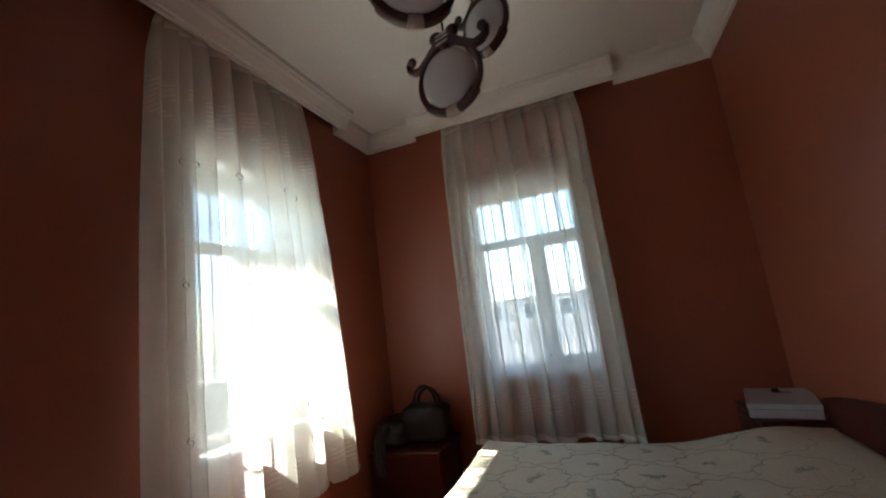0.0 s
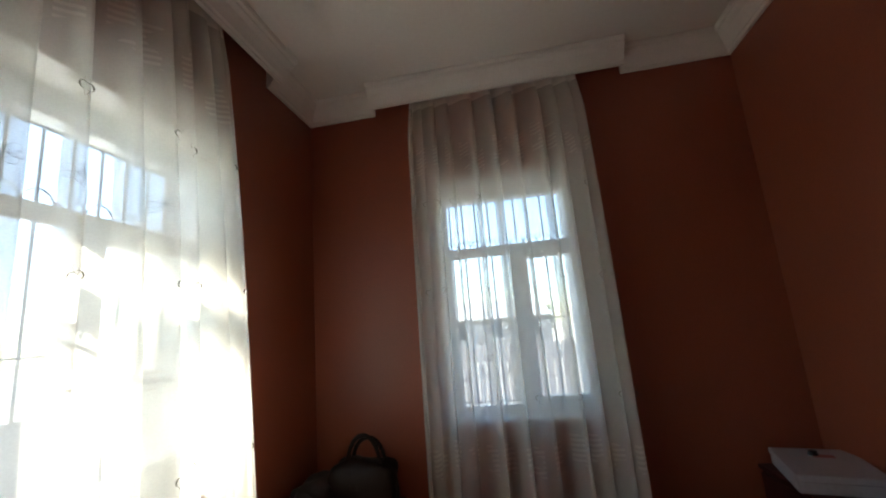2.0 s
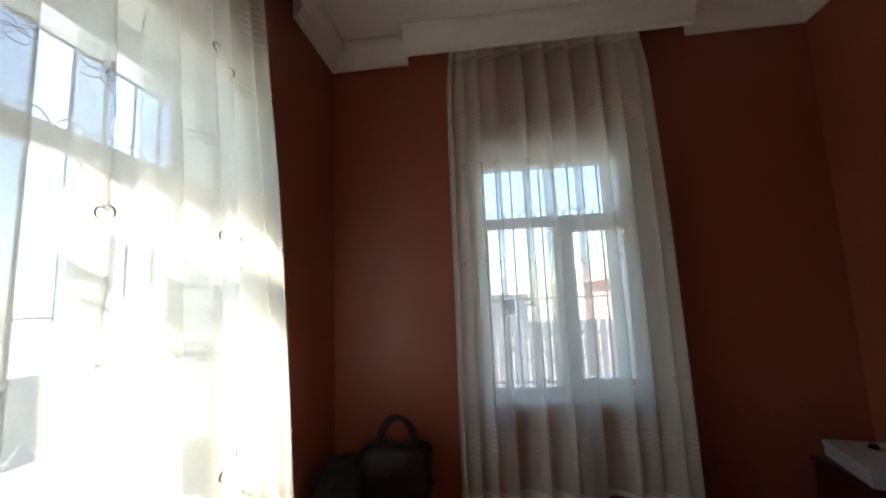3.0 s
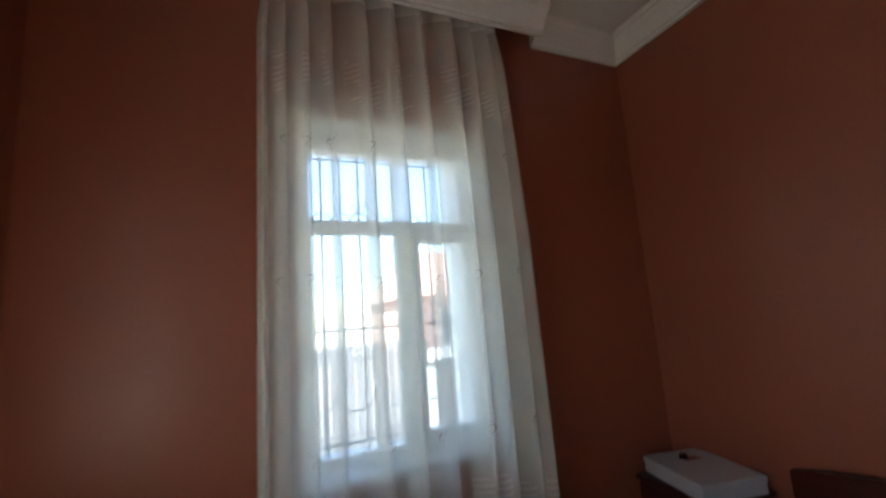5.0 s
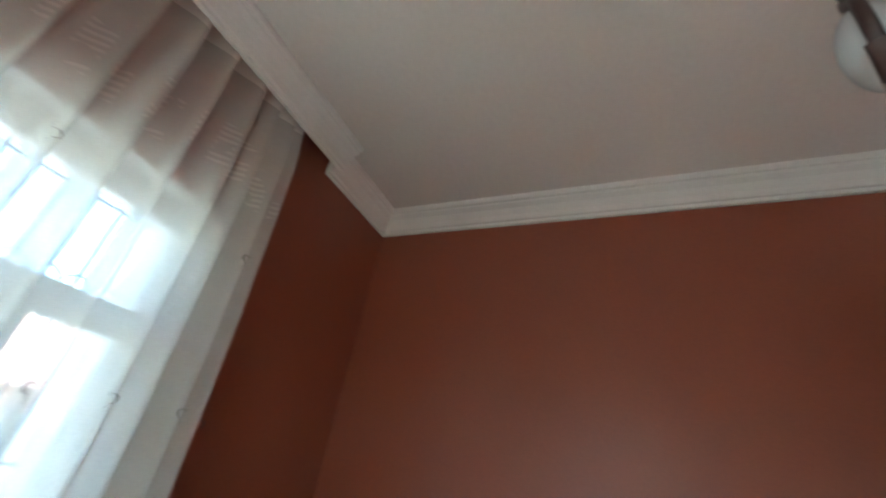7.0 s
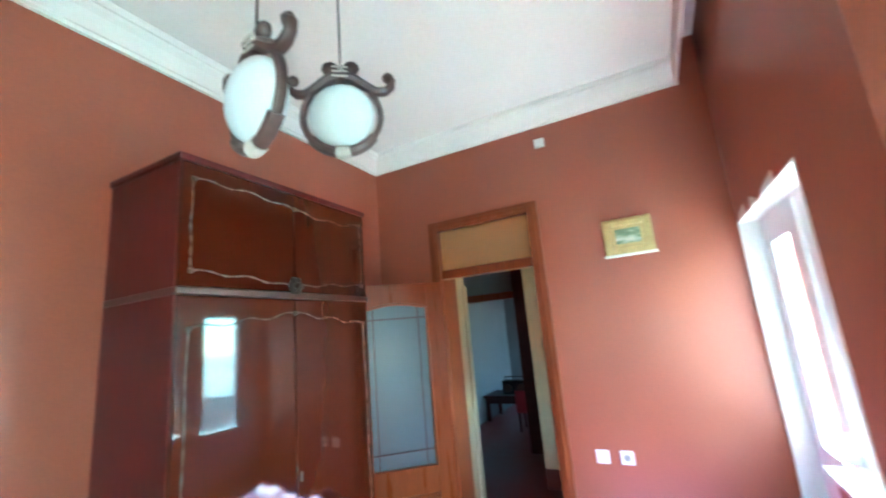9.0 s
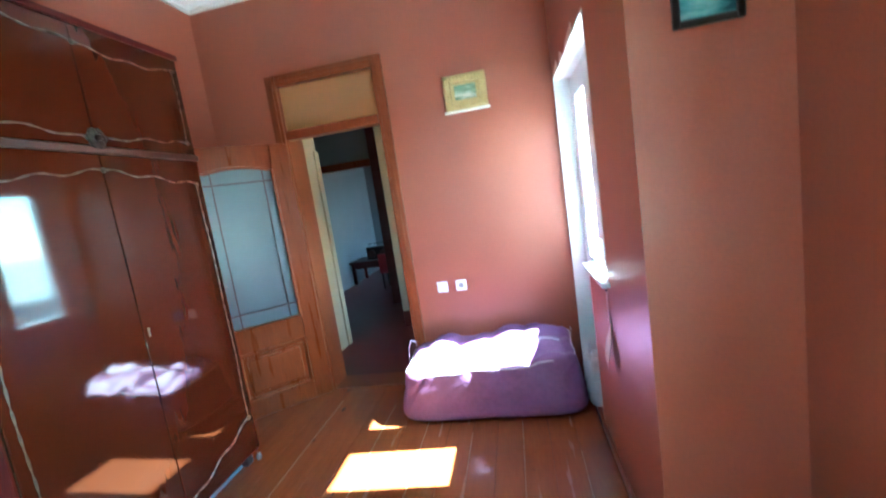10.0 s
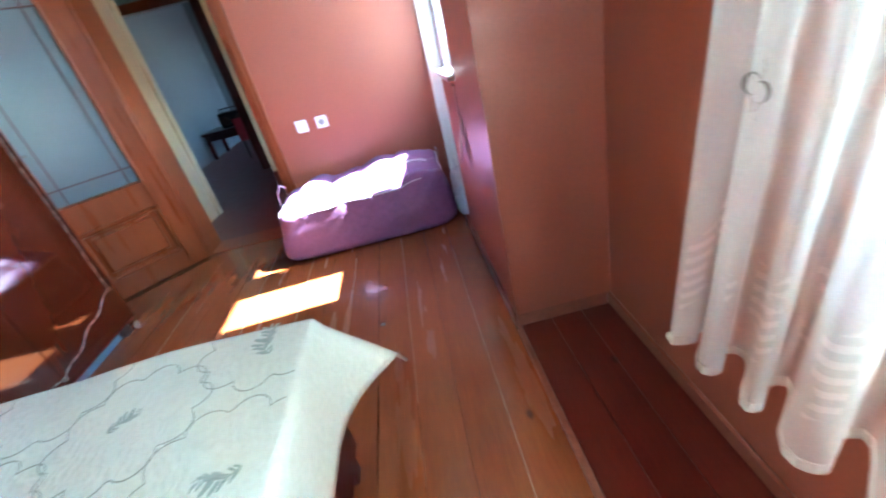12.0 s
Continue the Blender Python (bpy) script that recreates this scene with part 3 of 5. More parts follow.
for a, b, h0, h1 in ((0.10, 0.30, 0.028, 0.05), (0.42, 0.55, 0.05, 0.02), (0.66, 0.92, 0.02, 0.045)):
    ring = [chips.verts.new((u, d, z)) for d in (-0.006, 0.002) for u, z in ((a, W3T - 0.004), (b, W3T - 0.004), (b - 0.02, W3T + h1), (a + 0.03, W3T + h0))]
    for f in ((0, 1, 2, 3), (7, 6, 5, 4), (0, 4, 5, 1), (1, 5, 6, 2), (2, 6, 7, 3), (3, 7, 4, 0)):
        chips.faces.new([ring[i] for i in f])
cp = part("trim", chips, PLASTER)
cp.matrix_world = M3
structure(cp, "ragged white plaster patches above the balcony opening", "trim")


# ---- curtains ----
def curtain(name, a0, a1, z0, z1, depth, low, m, pleats, seed, flare=(0.0, 0.0), pinch=0.03, full=1.0, label=""):
    """A pleated voile panel; along the wall from a0 to a1, hanging at a distance from the wall."""
    rng = random.Random(seed)
    shift = [rng.uniform(-1.4, 1.4) for _ in range(pleats + 2)]
    power = [rng.uniform(0.55, 1.25) for _ in range(pleats + 2)]

    def fold(u, v):
        k = u * pleats
        i = int(k)
        f = k - i
        s = shift[i] * (1 - f) + shift[i + 1] * f
        w = power[i] * (1 - f) + power[i + 1] * f
        amp = (0.014 + 0.020 * min(1.0, 2.2 * (1 - v))) * w
        ph = 2 * math.pi * k + s * (1.4 - v)
        return full * amp * (math.sin(ph) + 0.32 * math.sin(2 * ph + s)) + 0.010 * math.sin(5 * u + 3 * v + seed)

    def at(u, v):
        h = 1 - v
        gather = pinch * (1 if u < 0.5 else -1) * abs(2 * u - 1) ** 3 * max(0.0, 1 - h * 9)
        lo, hi = a0 - flare[0] * h ** 0.5, a1 + flare[1] * h
        k = u * pleats
        i = int(k)
        w = power[i] * (1 - k + i) + power[i + 1] * (k - i)
        sway = (a1 - a0) / pleats * (0.24 + 0.30 * w) * math.sin(2 * math.pi * k + shift[i] * (1 - k + i) + shift[i + 1] * (k - i)) * min(1.0, 0.7 + 3 * h) * min(1.0, 12 * u, 12 * (1 - u))
        z = z0 + (z1 - z0) * v + (0.012 * math.sin(u * pleats * 2 * math.pi + 0.6) + 0.012 * math.sin(u * 9 + seed)) * h ** 6
        spread_u = u - 0.5 * math.sin(2 * math.pi * u) / (2 * math.pi)
        return Vector((lo + (hi - lo) * spread_u + gather + sway, -depth - (low - depth) * h ** 0.7 - fold(u, v) * (1 if v < 0.985 else 0.6), z))

    bm = bmesh.new()
    nu, nv = pleats * 28, 44
    wide = 3.0 * (a1 - a0)
    uvs = bm.loops.layers.uv.new("cloth")
    grid = [[bm.verts.new(at(i / nu, j / nv)) for i in range(nu + 1)] for j in range(nv + 1)]
    for j in range(nv):
        for i in range(nu):
            f = bm.faces.new((grid[j][i], grid[j][i + 1], grid[j + 1][i + 1], grid[j + 1][i]))
            for corner, (p, q) in zip(f.loops, ((i, j), (i + 1, j), (i + 1, j + 1), (i, j + 1))):
                corner[uvs].uv = (wide * p / nu, (z1 - z0) * q / nv)
    c = tagged(thing(name, label, "curtain", "sheer window curtains", m))
    smooth(part("voile", bm, VOILE, c), 180)
    part("heading_tape", tube(bmesh.new(), [at(i / nu, 0.994) + Vector((0, -0.004, 0)) for i in range(0, nu + 1, 2)], 0.012, 6, flat=0.25), VOILE, c, "gathered heading tape")
    part("hem", tube(bmesh.new(), [at(i / nu, 0.001) + Vector((0, -0.003, 0.012)) for i in range(0, nu + 1, 2)], 0.012, 6, flat=0.25), VOILE, c, "stitched hem")
    # embroidered leaf curls, in rows, two at a time
    curl = bmesh.new()
    tube(curl, [(0.021 * math.cos(t), 0, 0.021 * math.sin(t)) for t in [0.5 + 4.6 * k / 12 for k in range(13)]], [0.0012 + 0.0055 * math.sin(math.pi * k / 12) ** 2 for k in range(13)], 6, flat=0.4, up=(0, 1, 0))
    tube(curl, [(0.02, 0, 0.01), (0.028, 0, 0.03), (0.022, 0, 0.045)], 0.0009, 5)
    tube(curl, [(-0.004, 0, -0.02), (0.008, 0, -0.04), (0.004, 0, -0.055)], 0.0009, 5)
    shared = None
    for row, z in enumerate((2.31, 1.70, 1.02)):
        for i in range(8):
            if rng.random() < 0.2:
                continue
            u = (i + 0.5 + 0.2 * (-1) ** i) / 8.2
            v = (z - z0) / (z1 - z0)
            u = min((u + (q - 6) / 12 / pleats for q in range(13)), key=lambda w: at(min(max(w, 0.01), 0.99), v).y)
            p = at(min(max(u, 0.01), 0.99), v) + Vector((0, -0.006, rng.uniform(-0.015, 0.015)))
            if shared is None:
                ob = part("embroidered_curl", curl, CURLTHREAD, c)
                shared = ob.data
            else:
                ob = new("embroidered_curl", shared)
                ob.parent = c
            ob.matrix_basis = Matrix.Translation(p) @ Matrix.Diagonal((-0.68 if i % 2 else 0.68, 0.5, 0.68, 1))
    # vines with flower outlines, embroidered up the cloth
    for k in range(6):
        u0, zb = (k + 0.55 + rng.uniform(-0.15, 0.15)) / 6.2, rng.uniform(0.92, 1.05)

        def stitch(pts):
            return [at(min(max(u0 + a / wide, 0.004), 0.996), (h - z0) / (z1 - z0)) + Vector((0, -0.0025, 0)) for a, h in pts]

        vine = tube(bmesh.new(), stitch([(0.035 * math.sin(3.1 * i / 8), zb + (2.36 - zb) * i / 80) for i in range(81)]), 0.0007, 5)
        for i, h in enumerate((1.02, 1.36, 1.66, 2.02, 2.30)):
            side = 0.05 * (-1) ** (i + k)
            for petal in range(5):
                t = 1.257 * petal + 0.4 * i
                tip = [(side + 0.033 * (0.5 - 0.5 * math.cos(q)) * math.cos(t) - 0.011 * math.sin(q) * math.sin(t), h + 0.033 * (0.5 - 0.5 * math.cos(q)) * math.sin(t) + 0.011 * math.sin(q) * math.cos(t)) for q in [6.2832 * w / 12 for w in range(13)]]
                tube(vine, stitch(tip), 0.0008, 5)
            tube(vine, stitch([(side * f, h - 0.09 + 0.07 * f) for f in (0.0, 0.3, 0.6, 0.9)]), 0.0008, 5)
        part("embroidered_vine", vine, EMBROIDERY, c, "pale grey embroidered vine")
    part("curtain_rail", boxes((a0 + 0.01, a1 - 0.01, -depth - 0.012, -depth + 0.012, z1 + 0.002, z1 + 0.03)), PVC, c, "white ceiling curtain rail")
    for k in range(7):
        a = a0 + 0.05 + (a1 - a0 - 0.1) * k / 6
        part("rail_clip", boxes((a - 0.01, a + 0.01, -depth - 0.006, -depth + 0.006, z1 + 0.028, ZT)), PVC, c)
    return c


curtain("curtain", 2.55, 3.66, 0.48, 3.17, 0.066, 0.17, M1, 11, 3, full=1.7, flare=(0.12, 0.14), label="cream sheer curtain glowing in direct sun")
curtain("curtain", 0.80, 2.03, 0.36, 3.17, 0.066, 0.115, M2, 11, 8, full=1.8, flare=(0.01, 0.02), label="cream sheer curtain with embroidered leaf curls")


# ---- floor ----
floor = structure(part("floor", boxes((-0.05, XE, -0.24, YN, -0.3, -0.022)), JOINT), "red-brown varnished pine plank floor", "floor")


def planks(x0, x1, y0, y1, w, parent, mat=None):
    n = max(1, round((x1 - x0) / w))
    w = (x1 - x0) / n
    me = None
    for i in range(n):
        if me is None:
            ob = part("plank", boxes((0.0006, w - 0.0006, y0, y1, -0.022, 0.0), bevel=0.0012), mat or PLANK, parent)
            me = ob.data
        else:
            ob = new("plank", me)
            ob.parent = parent
        ob.location.x = x0 + i * w
        ob.location.z = random.uniform(-0.0008, 0.0004)


planks(XP + 0.012, XE, 0.0, YN, 0.15, floor)
planks(0.0, XP - 0.012, YR, YN, 0.15, floor, ALCOVEPLANK)
for k, y0, y1 in ((1, 0.9, 3.0), (3, 0.6, 2.0), (5, 0.7, 2.1), (7, 0.1, 1.9), (9, 0.3, 2.0), (12, 0.2, 1.4)):
    x = XP + 0.012 + k * (XE - XP - 0.012) / round((XE - XP - 0.012) / 0.15)
    part("seam", boxes((x - 0.0012, x + 0.0012, y0, y1, -0.004, 0.0006)), SEAM, floor, "pale dust-filled seam")
structure(part("threshold_strip", boxes((XP - 0.011, XP + 0.011, YR + 0.02, YN, -0.02, 0.004), bevel=0.003), BATTEN), "worn pale strip between floor sections", "threshold strip")


def skirting(x0, x1, y0, y1):
    structure(part("baseboard", boxes((x0, x1, y0, y1, 0.001, 0.062), bevel=0.006), SKIRT), "low red-brown painted baseboard", "baseboard")


skirting(XP, XP + 0.014, W3YM, YR + 0.012)
skirting(0.014, XP, YR, YR + 0.012)
skirting(0, 0.014, YR, YN)
skirting(0.014, XE, YN - 0.014, YN)
skirting(XE - 0.014, XE, 0.0, YN - 0.014)
skirting(XP, D0 - 0.08, 0, 0.014)
skirting(D1 + 0.08, XE - 0.014, 0, 0.014)

# ---- doorway ----
door1 = structure(thing("door_1", "open varnished wooden door with frosted glass, under a transom light", "door"))
for x0, x1 in ((D0 - 0.07, D0 + 0.012), (D1 - 0.012, D1 + 0.07)):
    part("casing", boxes((x0, x1, -0.004, 0.022, 0, DTOP + 0.07), bevel=0.005, seg=2), CASING, door1)
    part("casing_bead", boxes(((x0 + x1) / 2 - 0.018, (x0 + x1) / 2 + 0.018, 0.02, 0.03, 0, DTOP + 0.05), bevel=0.005, seg=2), CASING, door1)
part("casing_head", boxes((D0 + 0.012, D1 - 0.012, -0.004, 0.022, DTOP - 0.012, DTOP + 0.07), (D0 + 0.012, D1 - 0.012, 0.02, 0.03, DTOP + 0.012, DTOP + 0.045), bevel=0.004), CASING, door1)
part("jamb", boxes((D0, D0 + 0.02, -0.236, -0.004, 0, DTOP), bevel=0.002), CASING, door1)
part("jamb", boxes((D1 - 0.02, D1, -0.236, -0.004, 0, DTOP), bevel=0.002), CASING, door1)
part("transom_bar", boxes((D0 + 0.02, D1 - 0.02, -0.06, 0.014, 2.05, 2.12), bevel=0.006, seg=2), CASING, door1)
part("transom_glass", boxes((D0 + 0.02, D1 - 0.02, -0.03, -0.024, 2.12, DTOP - 0.012)), TRANSOMGLASS, door1, "amber frosted transom glass")
part("lintel", boxes((D0 + 0.02, D1 - 0.02, -0.236, -0.06, DTOP - 0.02, DTOP)), CASING, door1)
structure(part("doorstep", boxes((D0, D1, -0.24, 0.0, -0.02, 0.006), bevel=0.003), CASING), "worn brown door threshold", "threshold")

LW, LH = 0.755, 2.03
leaf = new("leaf")
leaf.parent = door1
leaf.matrix_basis = Matrix.Translation((D1 - 0.012, 0.035, 0)) @ Matrix.Rotation(radians(41), 4, "Z")
G0, G1, GB, GT = 0.13, LW - 0.13, 0.70, 1.845
part("stile", boxes((0, G0, -0.02, 0.02, 0.012, LH), bevel=0.004), DOORW, leaf)
part("stile", boxes((G1, LW, -0.02, 0.02, 0.012, LH), bevel=0.004), DOORW, leaf)
part("lower_rail", boxes((G0, G1, -0.02, 0.02, 0.012, 0.15), bevel=0.004), DOORW, leaf)
part("middle_rail", boxes((G0, G1, -0.02, 0.02, 0.52, GB), bevel=0.004), DOORW, leaf)
top = bmesh.new()
nA = 14
front = []
for dpt in (-0.02, 0.02):
    low = [top.verts.new((G0 + (G1 - G0) * i / nA, dpt, GT + 0.035 * math.sin(math.pi * i / nA))) for i in range(nA + 1)]
    high = [top.verts.new((G0 + (G1 - G0) * i / nA, dpt, LH)) for i in range(nA + 1)]
    front.append((low, high))
    for i in range(nA):
        top.faces.new((low[i], low[i + 1], high[i + 1], high[i]))
for i in range(nA):
    for r in (0, 1):
        top.faces.new((front[0][r][i], front[0][r][i + 1], front[1][r][i + 1], front[1][r][i]))
part("arched_rail", top, DOORW, leaf)
part("raised_panel", boxes((G0, G1, -0.008, 0.008, 0.15, 0.52), (G0 + 0.055, G1 - 0.055, -0.026, 0.026, 0.205, 0.465), bevel=0.014, seg=2), DOORW, leaf)
part("panel_moulding", tube(bmesh.new(), [(G0 + 0.014, -0.016, 0.164), (G1 - 0.014, -0.016, 0.164), (G1 - 0.014, -0.016, 0.506), (G0 + 0.014, -0.016, 0.506)], 0.022, 8, closed=True, up=(0, 1, 0)), DOORW, leaf)
part("panel_moulding", tube(bmesh.new(), [(G0 + 0.014, 0.016, 0.164), (G1 - 0.014, 0.016, 0.164), (G1 - 0.014, 0.016, 0.506), (G0 + 0.014, 0.016, 0.506)], 0.022, 8, closed=True, up=(0, 1, 0)), DOORW, leaf)
part("frosted_pane", boxes((G0 - 0.004, G1 + 0.004, -0.004, 0.004, GB - 0.004, GT + 0.05)), DOORGLASS, leaf, "blue-grey frosted glass with lead lines")
for s in (-0.018, 0.018):
    arch = [(G0 + 0.006 + (G1 - G0 - 0.012) * i / nA, s, GT - 0.006 + 0.035 * math.sin(math.pi * i / nA)) for i in range(nA + 1)]
    part("glazing_bead", tube(bmesh.new(), [(G1 - 0.006, s, GB + 0.006), (G0 + 0.006, s, GB + 0.006)] + arch, 0.011, 8, closed=True, up=(0, 1, 0)), CASING, leaf)
for s in (-0.008, 0.008):
    for u in (G0 + 0.075, G1 - 0.075):
        part("lead_line", rod(bmesh.new(), (u, s, GB), (u, s, GT + 0.028), 0.005, 6), DARKTRIM, leaf)
    for z in (GB + 0.11, GT - 0.08):
        part("lead_line", rod(bmesh.new(), (G0, s, z), (G1, s, z), 0.005, 6), DARKTRIM, leaf)
for s in (-1, 1):
    hb = boxes((LW - 0.085, LW - 0.045, s * 0.02, s * 0.026, 0.9, 1.12), bevel=0.002)
    tube(hb, [(LW - 0.065, s * 0.024, 1.04), (LW - 0.065, s * 0.06, 1.04), (LW - 0.17, s * 0.065, 1.045)], 0.008, 6)
    part("door_handle", hb, SILVER, leaf, "worn metal lever handle")
for z in (0.3, 1.75):
    part("hinge", rod(bmesh.new(), (-0.004, -0.022, z), (-0.004, -0.022, z + 0.09), 0.008, 8), SILVER, leaf)

# ---- corridor and far room behind the doorway ----
structure(part("floor_corridor", boxes((0.2, 4.2, -6.2, -0.24, -0.3, -0.004)), LACQSIDE), "dark red corridor floor", "floor")
structure(part("ceiling_corridor", boxes((0.2, 4.2, -6.2, -0.24, 2.95, 3.2)), PLASTER), "white corridor ceiling", "ceiling")
structure(part("wall_corridor_east", boxes((2.735, 3.0, -1.1, -0.24, 0, 2.95)), CREAMWALL), "cream painted corridor wall", "wall")
structure(part("trim", boxes((2.715, 2.735, -1.115, -1.03, 0, 2.1), bevel=0.004), CREAMWALL), "pale corner strip of the corridor wall", "trim")
structure(part("wall_corridor_south", boxes((0.2, 2.2, -1.7, -1.5, 0.19, 2.95)), CREAMWALL), "cream corridor wall above dark skirting", "wall")
structure(part("baseboard", boxes((0.2, 2.2, -1.69, -1.49, 0, 0.19)), DARKWOOD), "tall dark red baseboard", "baseboard")
# bare hole at y -5.2 to -4.7, unseen, added so daylight reaches the far room
structure(part("wall_far_west", boxes((0.2, 0.4, -6.0, -1.7, 0, 0.9), (0.2, 0.4, -6.0, -1.7, 2.2, 2.95), (0.2, 0.4, -4.7, -1.7, 0.9, 2.2), (0.2, 0.4, -6.0, -5.2, 0.9, 2.2)), GREYWALL), "far room wall with an added unseen opening for daylight", "wall")
# gap out of view in the end wall, added to brighten the corridor
structure(part("wall_corridor_west", boxes((0.2, 0.4, -1.5, -0.24, 0, 1.0), (0.2, 0.4, -1.5, -0.24, 1.28, 2.95)), CREAMWALL), "cream corridor end wall with an added unseen opening for daylight", "wall")
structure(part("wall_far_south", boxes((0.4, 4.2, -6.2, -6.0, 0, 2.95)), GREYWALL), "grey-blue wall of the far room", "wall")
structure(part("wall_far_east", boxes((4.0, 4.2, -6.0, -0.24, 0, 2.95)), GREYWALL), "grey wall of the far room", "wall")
structure(part("wall_far_return", boxes((3.0, 4.0, -1.1, -0.95, 0, 2.95)), CREAMWALL), "cream wall beside the corridor", "wall")
far_door = structure(thing("door_3", "dark red wooden door casing of the far room", "door"))
part("casing", boxes((2.42, 2.68, -2.75, -2.6, 0, 2.95), bevel=0.006), DARKWOOD, far_door)
part("casing", boxes((3.55, 3.7, -2.75, -2.6, 0, 2.12), bevel=0.006), DARKWOOD, far_door)
part("casing_head", boxes((2.68, 3.7, -2.75, -2.6, 2.02, 2.12), bevel=0.006), DOORW, far_door)
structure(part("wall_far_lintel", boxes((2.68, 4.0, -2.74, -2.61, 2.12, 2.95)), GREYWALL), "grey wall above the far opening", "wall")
structure(part("wall_far_north", boxes((0.4, 2.42, -2.75, -2.6, 0, 2.95)), CREAMWALL), "cream wall of the far room", "wall")
board = tagged(thing("wall_ornament", "dark oval wooden ornament on the corridor wall", "ornament"))
part("plaque", ball(bmesh.new(), (1.98, -1.49, 1.42), 0.16, (0.5, 0.10, 1.0)), DARKTRIM, board)
part("rim", tube(bmesh.new(), [(1.98 + 0.082 * math.cos(t), -1.485, 1.42 + 0.165 * math.sin(t)) for t in [2 * math.pi * k / 20 for k in range(20)]], 0.008, 6, closed=True, up=(0, 1, 0)), BRONZE, board)
desk = tagged(thing("low_table", "dark low wooden table in the far room", "table"))
part("tabletop", boxes((3.15, 4.0, -5.0, -4.3, 0.40, 0.44), bevel=0.006), DARKWOOD, desk)
part("apron", boxes((3.2, 3.95, -4.36, -4.33, 0.30, 0.40), bevel=0.003), DARKWOOD, desk)
for x, y in ((3.2, -4.95), (3.94, -4.95), (3.2, -4.35), (3.94, -4.35)):
    part("leg", boxes((x - 0.03, x + 0.03, y - 0.03, y + 0.03, 0, 0.40), bevel=0.004), DARKWOOD, desk)
mon = tagged(thing("cassette_player", "black cassette player on the low table", "radio"))
part("case", boxes((3.22, 3.66, -4.62, -4.42, 0.44, 0.68), bevel=0.012, seg=2), BLACKCLOTH, mon)
for x in (3.32, 3.56):
    part("speaker", rod(bmesh.new(), (x, -4.42, 0.55), (x, -4.405, 0.55), 0.075, 16), DARKTRIM, mon)
part("handle", tube(bmesh.new(), [(3.25, -4.52, 0.68), (3.25, -4.52, 0.74), (3.63, -4.52, 0.74), (3.63, -4.52, 0.68)], 0.01), BLACKCLOTH, mon)
ch = tagged(thing("red_chair", "low red plastic chair beside the far table", "chair"))
part("seat", boxes((2.86, 3.18, -4.0, -3.66, 0.28, 0.31), bevel=0.012, seg=2), REDTHING, ch)
part("backrest", boxes((2.86, 3.18, -3.68, -3.65, 0.31, 0.62), bevel=0.012, seg=2), REDTHING, ch)
for x, y in ((2.89, -3.96), (3.15, -3.96), (2.89, -3.69), (3.15, -3.69)):
    part("leg", rod(bmesh.new(), (x, y, 0), (x, y, 0.29), 0.013), BLACKCLOTH, ch)

# ---- wardrobe against the east wall ----
WX, WY0, WY1, WZ, WD = 2.50, 0.905, 2.04, 2.43, 1.875
wardrobe = thing("wardrobe", "glossy red mahogany wardrobe with silvered carved trim and top cabinet", "wardrobe")
part("side_panel", boxes((WX + 0.012, XE - 0.005, WY1 - 0.02, WY1, 0.08, WZ - 0.03), bevel=0.002), LACQSIDE, wardrobe)
part("side_panel", boxes((WX + 0.012, XE - 0.005, WY0, WY0 + 0.02, 0.08, WZ - 0.03), bevel=0.002), LACQSIDE, wardrobe)
part("back_panel", boxes((XE - 0.012, XE - 0.006, WY0 + 0.02, WY1 - 0.02, 0.08, WZ - 0.03)), LACQSIDE, wardrobe)
part("bottom_panel", boxes((WX + 0.02, XE - 0.012, WY0 + 0.02, WY1 - 0.02, 0.085, 0.105)), LACQSIDE, wardrobe)
part("top_panel", boxes((WX - 0.012, XE - 0.004, WY0 - 0.012, WY1 + 0.012, WZ - 0.03, WZ), bevel=0.006, seg=2), LACQSIDE, wardrobe)
part("dividing_rail", boxes((WX - 0.012, XE - 0.012, WY0 - 0.006, WY1 + 0.006, WD - 0.018, WD + 0.012), bevel=0.005, seg=2), DARKTRIM, wardrobe, "dark brown rail between cabinets")
part("plinth", boxes((WX + 0.10, WX + 0.12, WY0 + 0.05, WY1 - 0.05, 0.0, 0.085)), PLINTH, wardrobe, "blue-grey painted plinth")
for y in (WY0 + 0.03, WY1 - 0.03):
    part("foot", boxes((WX + 0.06, WX + 0.11, y - 0.03, y + 0.03, 0.0, 0.08), bevel=0.01, seg=2), DARKTRIM, wardrobe)
    part("foot", boxes((XE - 0.06, XE - 0.015, y - 0.03, y + 0.03, 0.0, 0.08), bevel=0.01, seg=2), DARKTRIM, wardrobe)
ym = (WY0 + WY1) / 2
scroll = [(WX + 0.004, WY0 + 0.02 + 0.022 * math.cos(1.1 * k) * (1 - k / 12), 0.042 + 0.026 * math.sin(1.1 * k) * (1 - k / 12)) for k in range(10)]
part("scroll_bracket", tube(bmesh.new(), scroll, 0.008, 6), SILVER, wardrobe, "silvered scroll bracket at the plinth")


def wavy(y0, z0, y1, z1, amp, bow, n=26, x=WX - 0.004):
    """A carved line between two points: a long curve with small ripples."""
    pts = []
    for i in range(n + 1):
        f = i / n
        a = bow * math.sin(math.pi * f) + amp * math.sin(2 * math.pi * 2.5 * f)
        if abs(y1 - y0) > abs(z1 - z0):
            pts.append((x, y0 + (y1 - y0) * f, z0 + (z1 - z0) * f + a))
        else:
            pts.append((x, y0 + (y1 - y0) * f + a, z0 + (z1 - z0) * f))
    return pts


